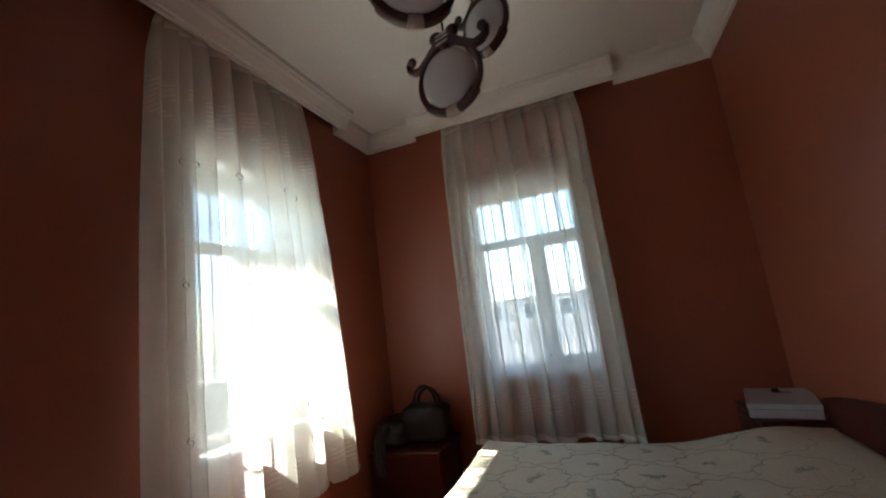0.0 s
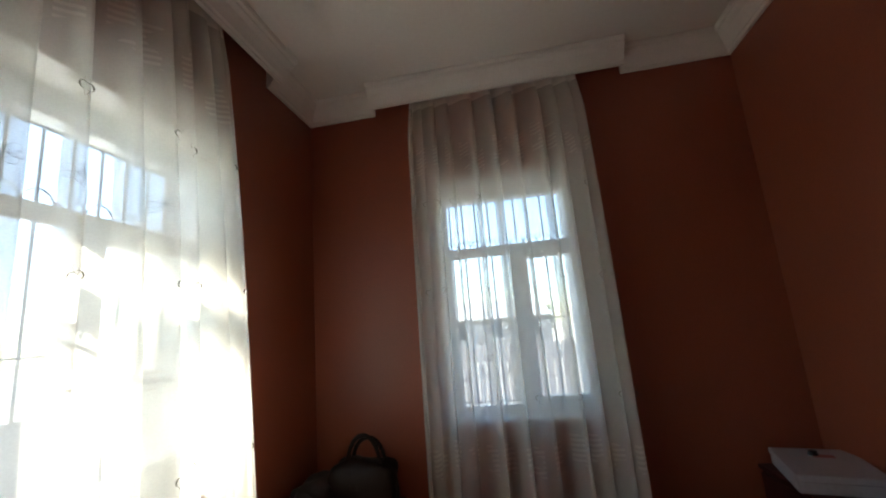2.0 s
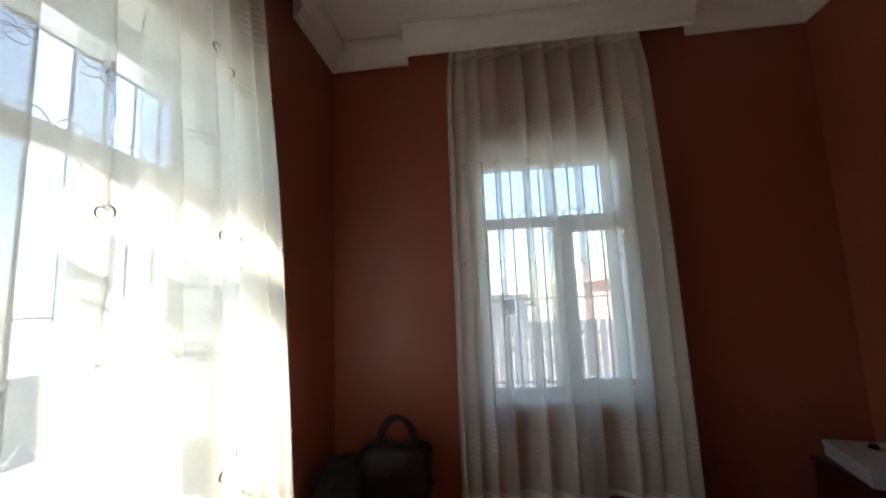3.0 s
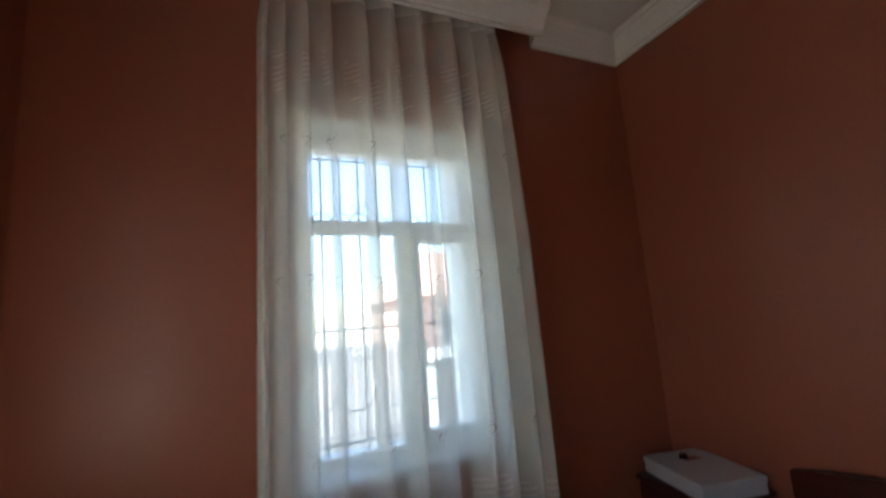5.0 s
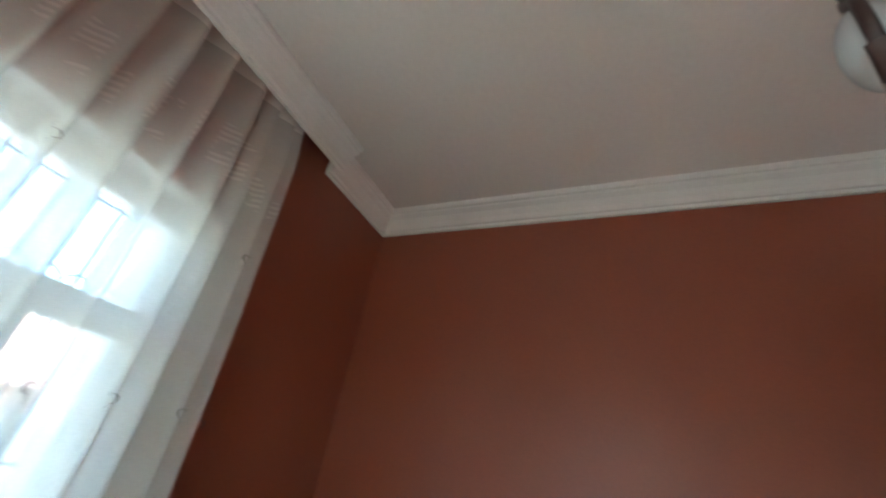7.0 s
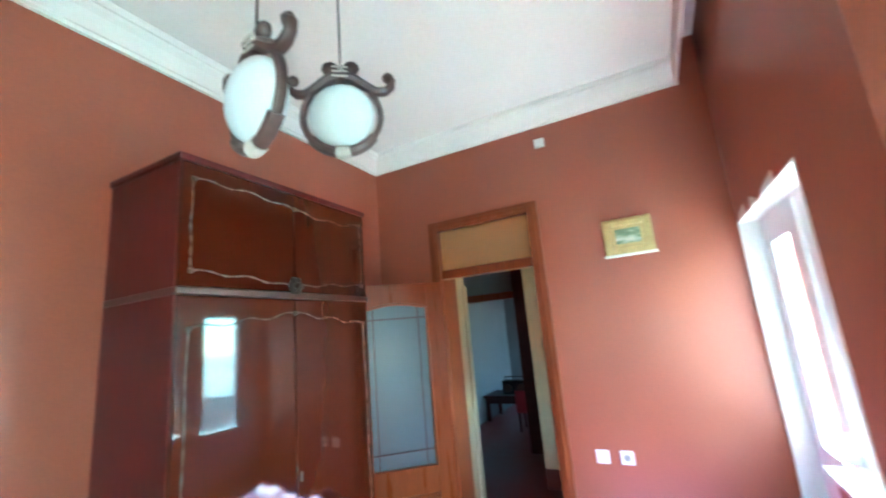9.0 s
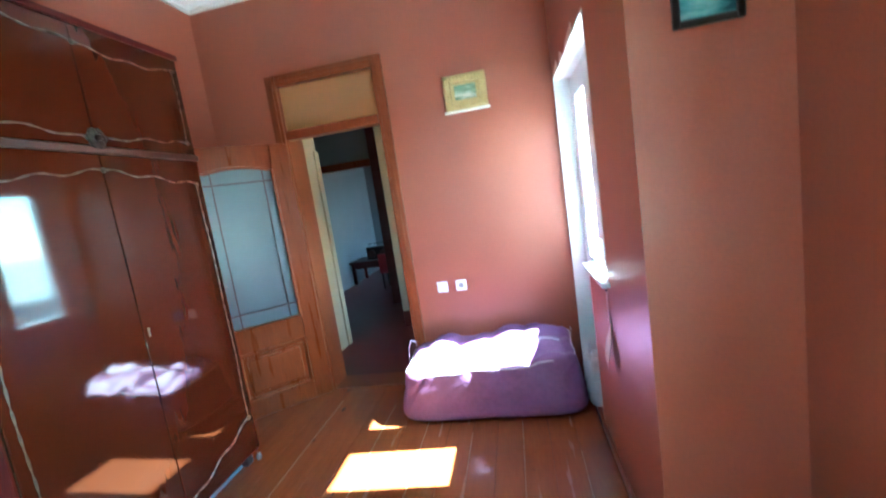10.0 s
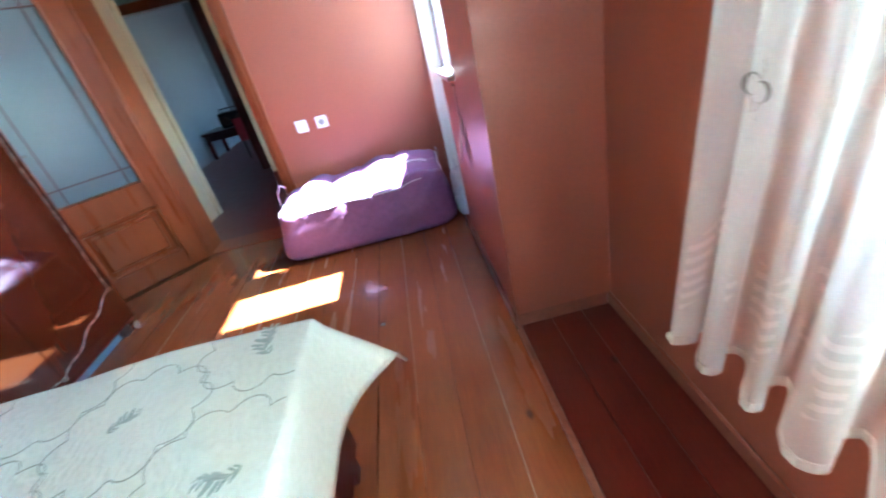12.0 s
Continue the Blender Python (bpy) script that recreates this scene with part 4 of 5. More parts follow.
def wdoor(y0, y1, z0, z1, lines, name="door"):
    d = part(name, boxes((WX - 0.006, WX + 0.012, y0 + 0.0015, y1 - 0.0015, z0, z1), bevel=0.003), LACQUER, wardrobe)
    for pts in lines:
        bm = bmesh.new()
        n = len(pts)
        tube(bm, [(WX - 0.008, p[1], p[2]) for p in pts], [0.0031 + 0.0016 * math.sin(i * 1.9) for i in range(n)], 6)
        for q in (pts[0], pts[-1]):
            ball(bm, (WX - 0.008, q[1], q[2]), 0.012, u=8, v=6)
        part("carved_trim", bm, SILVER, d, "silvered carved trim")
    return d


t0, t1 = WD + 0.075, WZ - 0.10
e = 0.05
wdoor(ym, WY1 - 0.004, WD + 0.014, WZ - 0.033, [wavy(WY1 - e, t1, ym, t1 - 0.012, 0.007, 0.012), wavy(WY1 - e, t1, WY1 - e, t0, 0.002, 0.006), wavy(WY1 - e, t0, ym, t0 - 0.035, 0.007, 0.008)])
wdoor(WY0 + 0.004, ym, WD + 0.014, WZ - 0.033, [wavy(ym, t1 - 0.012, WY0 + e, t1, 0.007, -0.022), wavy(WY0 + e, t1, WY0 + e, t0, 0.002, -0.006), wavy(ym, t0 - 0.035, WY0 + e, t0, 0.007, 0.008)])
l0, l1 = 0.20, WD - 0.12
wdoor(ym, WY1 - 0.004, 0.105, WD - 0.02, [wavy(WY1 - e, l1 - 0.03, ym, l1 + 0.03, 0.009, 0.0), wavy(WY1 - e, l1 - 0.03, WY1 - e, l0, 0.003, 0.008, 60), wavy(WY1 - e, l0, ym, l0 - 0.05, 0.009, 0.0)])
wdoor(WY0 + 0.004, ym, 0.105, WD - 0.02, [wavy(ym, l1 + 0.03, WY0 + e, l1 - 0.03, 0.009, 0.0), wavy(WY0 + e, l1 - 0.03, WY0 + e, l0 + 0.12, 0.003, -0.008, 60), wavy(WY0 + e, l0 + 0.12, ym, l0 - 0.05, 0.010, 0.0)])
rosette = smooth(part("rosette_knob", ball(bmesh.new(), (WX - 0.026, ym, t0 - 0.03), 0.016, u=12, v=8), BRONZE, wardrobe, "dark bronze rosette"))
for k in range(6):
    a = math.pi * k / 3
    smooth(part("petal", ball(bmesh.new(), (WX - 0.014, ym + 0.026 * math.cos(a), t0 - 0.03 + 0.026 * math.sin(a)), 0.021, (0.5, 1, 1), 10, 6), BRONZE, rosette))
part("key_plate", boxes((WX - 0.010, WX - 0.006, ym - 0.03, ym - 0.02, 1.02, 1.06), bevel=0.001), SILVER, wardrobe)

# ---- bed with its head at the east wall ----
BX0, BX1, BY0, BY1, BZ = 1.065, 2.93, 2.135, 4.04, 0.555
bed = thing("bed", "double bed with dark red headboard", "bed")
part("side_rail", boxes((BX0 + 0.05, BX1, BY0 + 0.05, BY0 + 0.08, 0.16, 0.38), bevel=0.006), DARKWOOD, bed)
part("side_rail", boxes((BX0 + 0.05, BX1, BY1 - 0.08, BY1 - 0.05, 0.16, 0.38), bevel=0.006), DARKWOOD, bed)
part("footboard", boxes((BX0 + 0.02, BX0 + 0.05, BY0 + 0.04, BY1 - 0.04, 0.08, 0.42), bevel=0.008, seg=2), DARKWOOD, bed)
hbm = bmesh.new()
nh = 24
rows = []
for x in (BX1 + 0.005, BX1 + 0.045):
    lo = [hbm.verts.new((x, BY0 - 0.03 + (BY1 - BY0 + 0.06) * i / nh, 0.1)) for i in range(nh + 1)]
    hi = [hbm.verts.new((x, BY0 - 0.03 + (BY1 - BY0 + 0.06) * i / nh, 0.74 + 0.10 * math.sin(math.pi * i / nh) ** 0.8)) for i in range(nh + 1)]
    rows.append((lo, hi))
    for i in range(nh):
        hbm.faces.new((lo[i], lo[i + 1], hi[i + 1], hi[i]))
for i in range(nh):
    for r in (0, 1):
        hbm.faces.new((rows[0][r][i], rows[0][r][i + 1], rows[1][r][i + 1], rows[1][r][i]))
for i in (0, nh):
    hbm.faces.new((rows[0][0][i], rows[0][1][i], rows[1][1][i], rows[1][0][i]))
part("headboard", hbm, DARKWOOD, bed, "glossy dark red headboard")
part("mattress", boxes((BX0 + 0.06, BX1, BY0 + 0.09, BY1 - 0.09, 0.38, BZ - 0.02), bevel=0.04, seg=3), CARTON, bed)
for x, y in ((BX0 + 0.06, BY0 + 0.1), (BX0 + 0.06, BY1 - 0.1), (BX1 - 0.05, BY0 + 0.1), (BX1 - 0.05, BY1 - 0.1)):
    part("leg", boxes((x - 0.03, x + 0.03, y - 0.03, y + 0.03, 0, 0.3), bevel=0.005), DARKWOOD, bed)

spread = thing("bedspread", "cream quilted bedspread with scalloped stitching and grey-green sprigs", "bedspread")


def bed_top(x, y):
    return BZ + 0.010 * math.sin(3.1 * x + 1.2) * math.sin(2.3 * y + 0.4) + 0.006 * math.sin(7 * x + 2 * y) + 0.014 * math.sin(5.2 * x) * max(0, (y - 3.5)) + 0.008 * noise.noise((x * 5, y * 5, 0.3)) - 0.032 * math.sin(math.pi * min(max((x - BX0) / 1.35, 0), 1)) * math.exp(-max(BY1 - y, 0) / 0.45) + 0.03 * min(max((x - 2.25) / 0.35, 0), 1)


def bed_sheet(s, r):
    """The cloth: s from the foot, r across the bed; outside the top it hangs down."""
    over_x, over_y = max(0.0, -s), max(0.0, -r, r - (BY1 - BY0))
    x, y = BX0 + max(s, 0.0), BY0 + min(max(r, 0.0), BY1 - BY0)
    z = bed_top(x, y) - 0.012 * math.exp(-max(s, 0) / 0.02) * (over_x > 0)
    sgn = -1 if r < 0 else 1
    near = math.exp(-((r if r > 0 else 0.0) / 0.075)) + math.exp(-(max(0.0, (BY1 - BY0) - r) / 0.075))
    ripple = 0.5 + 0.5 * math.sin(9.0 * y + 1.0) + 0.3 * math.sin(21 * y)
    x -= over_x * (0.02 + 0.035 * ripple + 0.74 * near) if over_x else 0.0
    z -= over_x * (0.985 - 0.22 * near)
    y += sgn * over_y * (0.16 + 0.08 * math.sin(8 * x)) * (1 + 1.3 * (over_x > 0))
    z -= over_y * (0.98 - 0.4 * min(1.0, over_x / 0.1))
    return Vector((x, y, z))


ss = [-0.24 + 0.24 * i / 9 for i in range(9)] + [0.0, 0.012] + [0.03 + (BX1 - BX0 - 0.03) * i / 70 for i in range(71)]
rr = [-0.24 + 0.24 * i / 7 for i in range(7)] + [0.0, 0.012] + [0.03 + (BY1 - BY0 - 0.06) * i / 72 for i in range(73)] + [BY1 - BY0 - 0.012, BY1 - BY0] + [BY1 - BY0 + 0.24 * i / 7 for i in range(1, 8)]
bm = bmesh.new()
grid = [[bm.verts.new(bed_sheet(s, r)) for s in ss] for r in rr]
for j in range(len(rr) - 1):
    for i in range(len(ss) - 1):
        bm.faces.new((grid[j][i], grid[j][i + 1], grid[j + 1][i + 1], grid[j + 1][i]))
cloth = smooth(part("quilt", bm, QUILT, spread), 180)
sol = cloth.modifiers.new("thickness", "SOLIDIFY")
sol.thickness, sol.offset = 0.008, 1.0
# scalloped medallions stitched in staggered rows, each round a sprig
medallions = []
for i in range(7):
    for j in range(6):
        s, r = 0.10 + 0.285 * i, 0.05 + 0.37 * j + 0.185 * (i % 2)
        if s < BX1 - BX0 - 0.1 and r < BY1 - BY0 + 0.05:
            medallions.append((s, r))
for k, (s0, r0) in enumerate(medallions):
    pts = []
    for i in range(97):
        t = 2 * math.pi * i / 96
        grow = 0.80 + 0.20 * abs(math.sin(5 * t + 0.4)) ** 0.7 + 0.02 * math.sin(2 * t + k)
        s, r = s0 + 0.185 * grow * math.cos(t), r0 + 0.175 * grow * math.sin(t)
        pts.append(bed_sheet(min(max(s, -0.2), BX1 - BX0 - 0.01), min(max(r, -0.2), BY1 - BY0 + 0.2)) + Vector((0, 0, 0.0082)))
    part("stitch_line", tube(bmesh.new(), pts, 0.0013, 5), THREAD, spread, "grey-brown scalloped stitching")
sp = bmesh.new()
stem = [(-0.055 + 0.011 * k, 0.012 * math.sin(0.55 * k), 0) for k in range(11)]
tube(sp, stem, 0.0016, 5)
for k, (px, py, _) in enumerate(stem):
    for side in (-1, 1):
        a = side * (0.75 + 0.25 * math.sin(2.3 * k)) + 0.2
        size = 0.014 + 0.006 * math.sin(0.31 * k) + 0.003 * math.sin(5.1 * k + side)
        bmesh.ops.create_uvsphere(sp, u_segments=8, v_segments=4, radius=1.0, matrix=Matrix.Translation((px + size * math.cos(a), py + size * math.sin(a), 0)) @ Matrix.Rotation(a, 4, "Z") @ Matrix.Diagonal((size, size * 0.27, 0.0012, 1)))
first = None
rng = random.Random(5)
for s0, r0 in medallions:
    s, r = s0 + rng.uniform(-0.02, 0.02), r0 + rng.uniform(-0.02, 0.02)
    if not (0.05 < r < BY1 - BY0 - 0.05 and s > 0.05):
        continue
    if first is None:
        ob = part("sprig", sp, SPRIG, spread, "grey-green embroidered sprig")
        first = ob.data
    else:
        ob = new("sprig", first)
        ob.parent = spread
    ob.matrix_basis = Matrix.Translation(bed_sheet(s, r) + Vector((0, 0, 0.009))) @ Matrix.Rotation(rng.uniform(0, 6.28), 4, "Z") @ Matrix.Scale(rng.uniform(0.7, 1.0), 4)

# ---- bedside cabinet with a carton ----
NX0, NX1, NY0, NY1, NZ = 2.66, 3.0, 4.18, 4.68, 0.595
stand = thing("bedside_cabinet", "dark stained wooden bedside cabinet in the corner", "bedside cabinet")
part("body", boxes((NX0 + 0.012, NX1, NY0 + 0.012, NY1 - 0.012, 0.06, NZ - 0.022), bevel=0.003), DARKWOOD, stand)
part("top", boxes((NX0, NX1 + 0.005, NY0, NY1, NZ - 0.022, NZ), bevel=0.005, seg=2), DARKWOOD, stand)
dr = part("drawer", boxes((NX0, NX0 + 0.012, NY0 + 0.02, NY1 - 0.02, 0.40, NZ - 0.035), bevel=0.003), DARKWOOD, stand)
part("knob", ball(bmesh.new(), (NX0 - 0.012, (NY0 + NY1) / 2, 0.48), 0.014), BRONZE, dr)
dd = part("door", boxes((NX0, NX0 + 0.012, NY0 + 0.02, NY1 - 0.02, 0.08, 0.39), bevel=0.003), DARKWOOD, stand)
part("knob", ball(bmesh.new(), (NX0 - 0.012, NY0 + 0.07, 0.26), 0.014), BRONZE, dd)
for x in (NX0 + 0.04, NX1 - 0.04):
    for y in (NY0 + 0.04, NY1 - 0.04):
        part("leg", boxes((x - 0.02, x + 0.02, y - 0.02, y + 0.02, 0, 0.06)), DARKWOOD, stand)
carton = thing("flat_carton", "flat white carton lying on the bedside cabinet", "box", m=Matrix.Translation((2.845, 4.43, NZ)) @ Matrix.Rotation(radians(-14), 4, "Z"))
part("tray", boxes((-0.17, 0.17, -0.21, 0.21, 0.0, 0.05), bevel=0.004), CARTON, carton)
part("lid", boxes((-0.174, 0.174, -0.214, 0.214, 0.052, 0.082), bevel=0.004), CARTON, carton)
part("printed_patch", boxes((-0.02, 0.07, 0.06, 0.11, 0.0822, 0.0832)), REDPRINT, carton, "dull red printed patch")
cup = thing("small_cap", "small dull brown cap on the carton", "cap", m=Matrix.Translation((2.86, 4.53, NZ + 0.083)))
part("cap", rod(bmesh.new(), (0, 0, 0), (0, 0, 0.02), 0.022, 14, 0.018), OLIVE, cup)
part("cap_rim", tube(bmesh.new(), [(0.022 * math.cos(t), 0.022 * math.sin(t), 0.003) for t in [6.2832 * k / 14 for k in range(14)]], 0.003, 5, closed=True), OLIVE, cup)


def lumpy(name, mat, parent, c, size, seed, amount=0.12, cuts=5, label=""):
    """A soft rounded body with uneven folds."""
    bm = bmesh.new()
    bmesh.ops.create_cube(bm, size=1.0)
    bmesh.ops.subdivide_edges(bm, edges=bm.edges, cuts=cuts * 2, use_grid_fill=True)
    for v in bm.verts:
        p = v.co * 2
        n4 = (abs(p.x) ** 4 + abs(p.y) ** 4 + abs(p.z) ** 4) ** 0.25
        q = p / max(n4, 1e-4) * max(abs(p.x), abs(p.y), abs(p.z))
        w = 1 + amount * noise.noise(q * 1.4 + Vector((seed, seed * 2, 0))) + amount * 0.45 * noise.noise(q * 4.2 + Vector((seed, 0, seed)))
        q = Vector((q.x * w, q.y * w, q.z * (w if q.z > 0 else 1)))
        v.co = Vector((c[0] + q.x * size[0] / 2, c[1] + q.y * size[1] / 2, c[2] + max(-1, q.z) * size[2] / 2))
    return smooth(part(name, bm, mat, parent, label), 180)


# ---- dark corner: low chest with bags ----
chest = thing("low_chest", "low dark wooden chest in the shaded corner", "chest")
part("body", boxes((0.06, 0.62, 4.20, 4.68, 0.05, 0.40), bevel=0.006), DARKWOOD, chest)
part("lid", boxes((0.045, 0.635, 4.185, 4.69, 0.40, 0.44), bevel=0.008, seg=2), DARKWOOD, chest)
for x in (0.1, 0.58):
    for y in (4.24, 4.64):
        part("foot", boxes((x - 0.025, x + 0.025, y - 0.025, y + 0.025, 0, 0.05)), DARKTRIM, chest)
hand = thing("handbag", "olive-brown leather handbag with looped handles on the chest", "handbag")
lumpy("bag_body", OLIVE, hand, (0.45, 4.44, 0.44 + 0.15), (0.40, 0.20, 0.30), 2, 0.14)
for dy in (-0.04, 0.04):
    part("handle", tube(bmesh.new(), [(0.47 + 0.10 * math.cos(t), 4.44 + dy, 0.71 + (0.155 - dy * 0.4) * math.sin(t)) for t in [math.pi * k / 14 for k in range(15)]], 0.013, 8, up=(0, 1, 0)), OLIVE, hand)
part("zip", tube(bmesh.new(), [(0.31 + 0.027 * k, 4.44, 0.738 + 0.004 * math.sin(k)) for k in range(11)], 0.006, 6), BRONZE, hand)
part("clasp", boxes((0.40, 0.45, 4.335, 4.35, 0.60, 0.63), bevel=0.003), BRONZE, hand)
heap = thing("folded_jacket", "black jacket heaped beside the handbag", "jacket")
lumpy("jacket_body", BLACKCLOTH, heap, (0.18, 4.43, 0.44 + 0.10), (0.24, 0.36, 0.20), 7, 0.2)
part("sleeve", tube(bmesh.new(), [(0.16, 4.28, 0.60), (0.14, 4.20, 0.52), (0.15, 4.17, 0.40), (0.16, 4.165, 0.28)], [0.05, 0.05, 0.045, 0.04], 10), BLACKCLOTH, heap)

# cloth bundle on the sill of the sunny window
bundle = thing("cloth_bundle", "grey folded cloth on the window sill behind the curtain", "cloth")
lumpy("cloth_body", FENCEGREY, bundle, (-0.085, 3.62, W1[2] + 0.016 + 0.08), (0.12, 0.24, 0.16), 4, 0.15)
part("fold_edge", tube(bmesh.new(), [(-0.03, 3.51 + 0.022 * k, W1[2] + 0.05 + 0.008 * math.sin(k * 1.3)) for k in range(11)], 0.008, 6), FENCEGREY, bundle)

# ---- purple storage bag ----
SX0, SX1, SY0, SY1, SZ = 0.48, 1.66, 0.04, 0.575, 0.43
sack = thing("storage_bag", "big purple zipped bedding bag lit by the sun", "storage bag")
bm = bmesh.new()
bmesh.ops.create_cube(bm, size=1.0)
bmesh.ops.subdivide_edges(bm, edges=bm.edges, cuts=40, use_grid_fill=True)


def sack_point(p):
    """Rounds a cube of side 2 into a soft bag with creases that run up its sides."""
    k = (abs(p.x) ** 7 + abs(p.y) ** 7 + abs(p.z) ** 7) ** (1 / 7)
    q = p / max(k, 1e-4) * max(abs(p.x), abs(p.y), abs(p.z))
    crease = abs(math.sin(q.x * 7.5 + 1.6 * q.z + 2.2 * noise.noise((q.x * 1.7, q.z, 3.0))))
    side = 1 + 0.03 * noise.noise((q.x * 1.5, q.y * 1.5, 1.0)) - 0.11 * max(0.0, q.z + 0.45) * (1 - crease) ** 3 * abs(q.y) ** 3 + 0.02 * noise.noise((q.x * 6 + q.z * 3, q.z * 2.5, 6.0))
    pillow = 0.085 * (abs(math.sin(q.x * 7.5 + 0.4)) ** 0.6 - 0.6) + 0.05 * (abs(math.sin(q.y * 4.2 + 0.5 * math.sin(q.x * 5))) ** 0.6 - 0.6)
    top_lift = 0.12 * noise.noise((q.x * 2.2, q.y * 1.6, 4.0)) + pillow - 0.10 * q.y * max(q.z, 0)
    taper = 1 - 0.07 * q.z
    x = (SX0 + SX1) / 2 + q.x * (SX1 - SX0) / 2 * taper * (1 + 0.03 * noise.noise((q.y * 2, q.z * 2, 8)))
    y = (SY0 + SY1) / 2 + q.y * (SY1 - SY0) / 2 * side * (1.0 + 0.06 * (1 - q.z) * (q.z > -0.95))
    z = (SZ / 2 + q.z * SZ / 2 + max(q.z, 0) ** 2 * top_lift * SZ) * (1.03 - 0.075 * (q.x + 1))
    return Vector((x, y, max(z, 0.001)))


for v in bm.verts:
    v.co = sack_point(v.co * 2)
smooth(part("bag_body", bm, PURPLE, sack), 180)
loop = []
for k in range(96):
    t = 2 * math.pi * k / 96
    c, s = math.cos(t), math.sin(t)
    n = (abs(c) ** 8 + abs(s) ** 8) ** (-1 / 8)
    p = sack_point(Vector((c * n, s * n, 0.74)))
    d = Vector((p.x - (SX0 + SX1) / 2, p.y - (SY0 + SY1) / 2, 0)).normalized()
    loop.append(p + d * 0.004)
stripe = []
for k in range(61):
    u = -0.93 + 1.86 * k / 60
    p = sack_point(Vector((u, 0.15 + 0.10 * math.sin(u * 5), 1.0)))
    stripe.append(p + Vector((0, 0, 0.003)))
part("top_piping", tube(bmesh.new(), stripe, 0.009, 6, flat=0.35), PIPING, sack, "pale piping across the top")
part("zip_piping", tube(bmesh.new(), loop, 0.0045, 6, closed=True), PIPING, sack, "pale zip piping")
for x in (SX0 + 0.03, SX1 - 0.05):
    part("carry_strap", tube(bmesh.new(), [(x, 0.20, 0.33), (x - 0.015, 0.23, 0.44), (x, 0.29, 0.475), (x + 0.01, 0.36, 0.44), (x, 0.40, 0.33)], 0.005, 6, flat=0.3), PIPING, sack, "pale carry strap")

pb = thing("plastic_bag", "crumpled white plastic bag on the floor by the balcony door", "bag")
lumpy("bag_body", PLASTICBAG, pb, (0.385, 0.40, 0.16), (0.14, 0.24, 0.32), 9, 0.24)
for dx in (-0.03, 0.03):
    part("handle", tube(bmesh.new(), [(0.385 + dx, 0.42 + 0.05 * math.cos(t), 0.30 + 0.10 * math.sin(t)) for t in [math.pi * k / 10 for k in range(11)]], 0.009, 6, flat=0.4), PLASTICBAG, pb)

strip = thing("paper_strip", "creased cream paper hanging below the window sill", "paper")
bm = bmesh.new()
prev = None
for k in range(13):
    f = k / 12
    wdt = 0.018 + (0.045 * math.sin(math.pi * (f - 0.5) * 1.6) if f > 0.5 else 0)
    outw = 0.006 + (0.05 * (f - 0.5) if f > 0.5 else 0) + 0.003 * math.sin(9 * f)
    row = [bm.verts.new((XP + outw + 0.012 * (s > 0) * f, 1.16 + s * wdt, 0.95 - 0.35 * f)) for s in (-1, 0, 1)]
    if prev:
        for i in (0, 1):
            bm.faces.new((prev[i], prev[i + 1], row[i + 1], row[i]))
    prev = row
st = part("sheet", bm, PAPER, strip)
sm = st.modifiers.new("thickness", "SOLIDIFY")
sm.thickness = 0.0015
part("pin", ball(bmesh.new(), (XP + 0.008, 1.16, 0.945), 0.006, u=8, v=6), BRONZE, strip)

# ---- things on the walls ----
frame1 = thing("gilded_picture", "small landscape picture in a gilded frame", "picture", "pictures")
gx0, gx1, gz0, gz1 = 0.862, 1.165, 2.035, 2.275
part("picture_frame", boxes((gx0, gx0 + 0.05, 0.002, 0.026, gz0, gz1), (gx1 - 0.05, gx1, 0.002, 0.026, gz0, gz1), (gx0 + 0.05, gx1 - 0.05, 0.002, 0.026, gz1 - 0.05, gz1), (gx0 + 0.05, gx1 - 0.05, 0.002, 0.026, gz0, gz0 + 0.05), bevel=0.008, seg=2), GILT, frame1)
orn = bmesh.new()
for k in range(22):
    f = k / 22
    ball(orn, (gx0 + 0.025 + (gx1 - gx0 - 0.05) * (k % 11) / 10, 0.026, gz0 + 0.022 if k < 11 else gz1 - 0.022), 0.011, (1, 0.6, 1), 8, 5)
for k in range(8):
    ball(orn, (gx0 + 0.023 if k < 4 else gx1 - 0.023, 0.026, gz0 + 0.06 + 0.04 * (k % 4)), 0.011, (1, 0.6, 1), 8, 5)
part("carved_border", orn, GILT, frame1)
part("mount", boxes((gx0 + 0.05, gx1 - 0.05, 0.003, 0.010, gz0 + 0.05, gz1 - 0.05)), GILT, frame1)
part("print", boxes((gx0 + 0.075, gx1 - 0.075, 0.010, 0.0115, gz0 + 0.07, gz1 - 0.07)), LANDPIC, frame1)
part("lower_ledge", boxes((gx0 - 0.01, gx1 + 0.01, 0.002, 0.03, gz0 - 0.014, gz0), bevel=0.003), PLASTER, frame1, "pale lower ledge")

frame2 = thing("black_framed_picture", "teal seascape picture in a black frame", "picture", "pictures")
hx0, hx1, hz0, hz1 = 0.122, 0.298, 1.808, 1.945
part("picture_frame", boxes((hx0, hx0 + 0.018, YR + 0.002, YR + 0.02, hz0, hz1), (hx1 - 0.018, hx1, YR + 0.002, YR + 0.02, hz0, hz1), (hx0 + 0.018, hx1 - 0.018, YR + 0.002, YR + 0.02, hz1 - 0.018, hz1), (hx0 + 0.018, hx1 - 0.018, YR + 0.002, YR + 0.02, hz0, hz0 + 0.018), bevel=0.004), BLACKFRAME, frame2)
part("print", boxes((hx0 + 0.018, hx1 - 0.018, YR + 0.003, YR + 0.008, hz0 + 0.018, hz1 - 0.018)), SEAPIC, frame2)

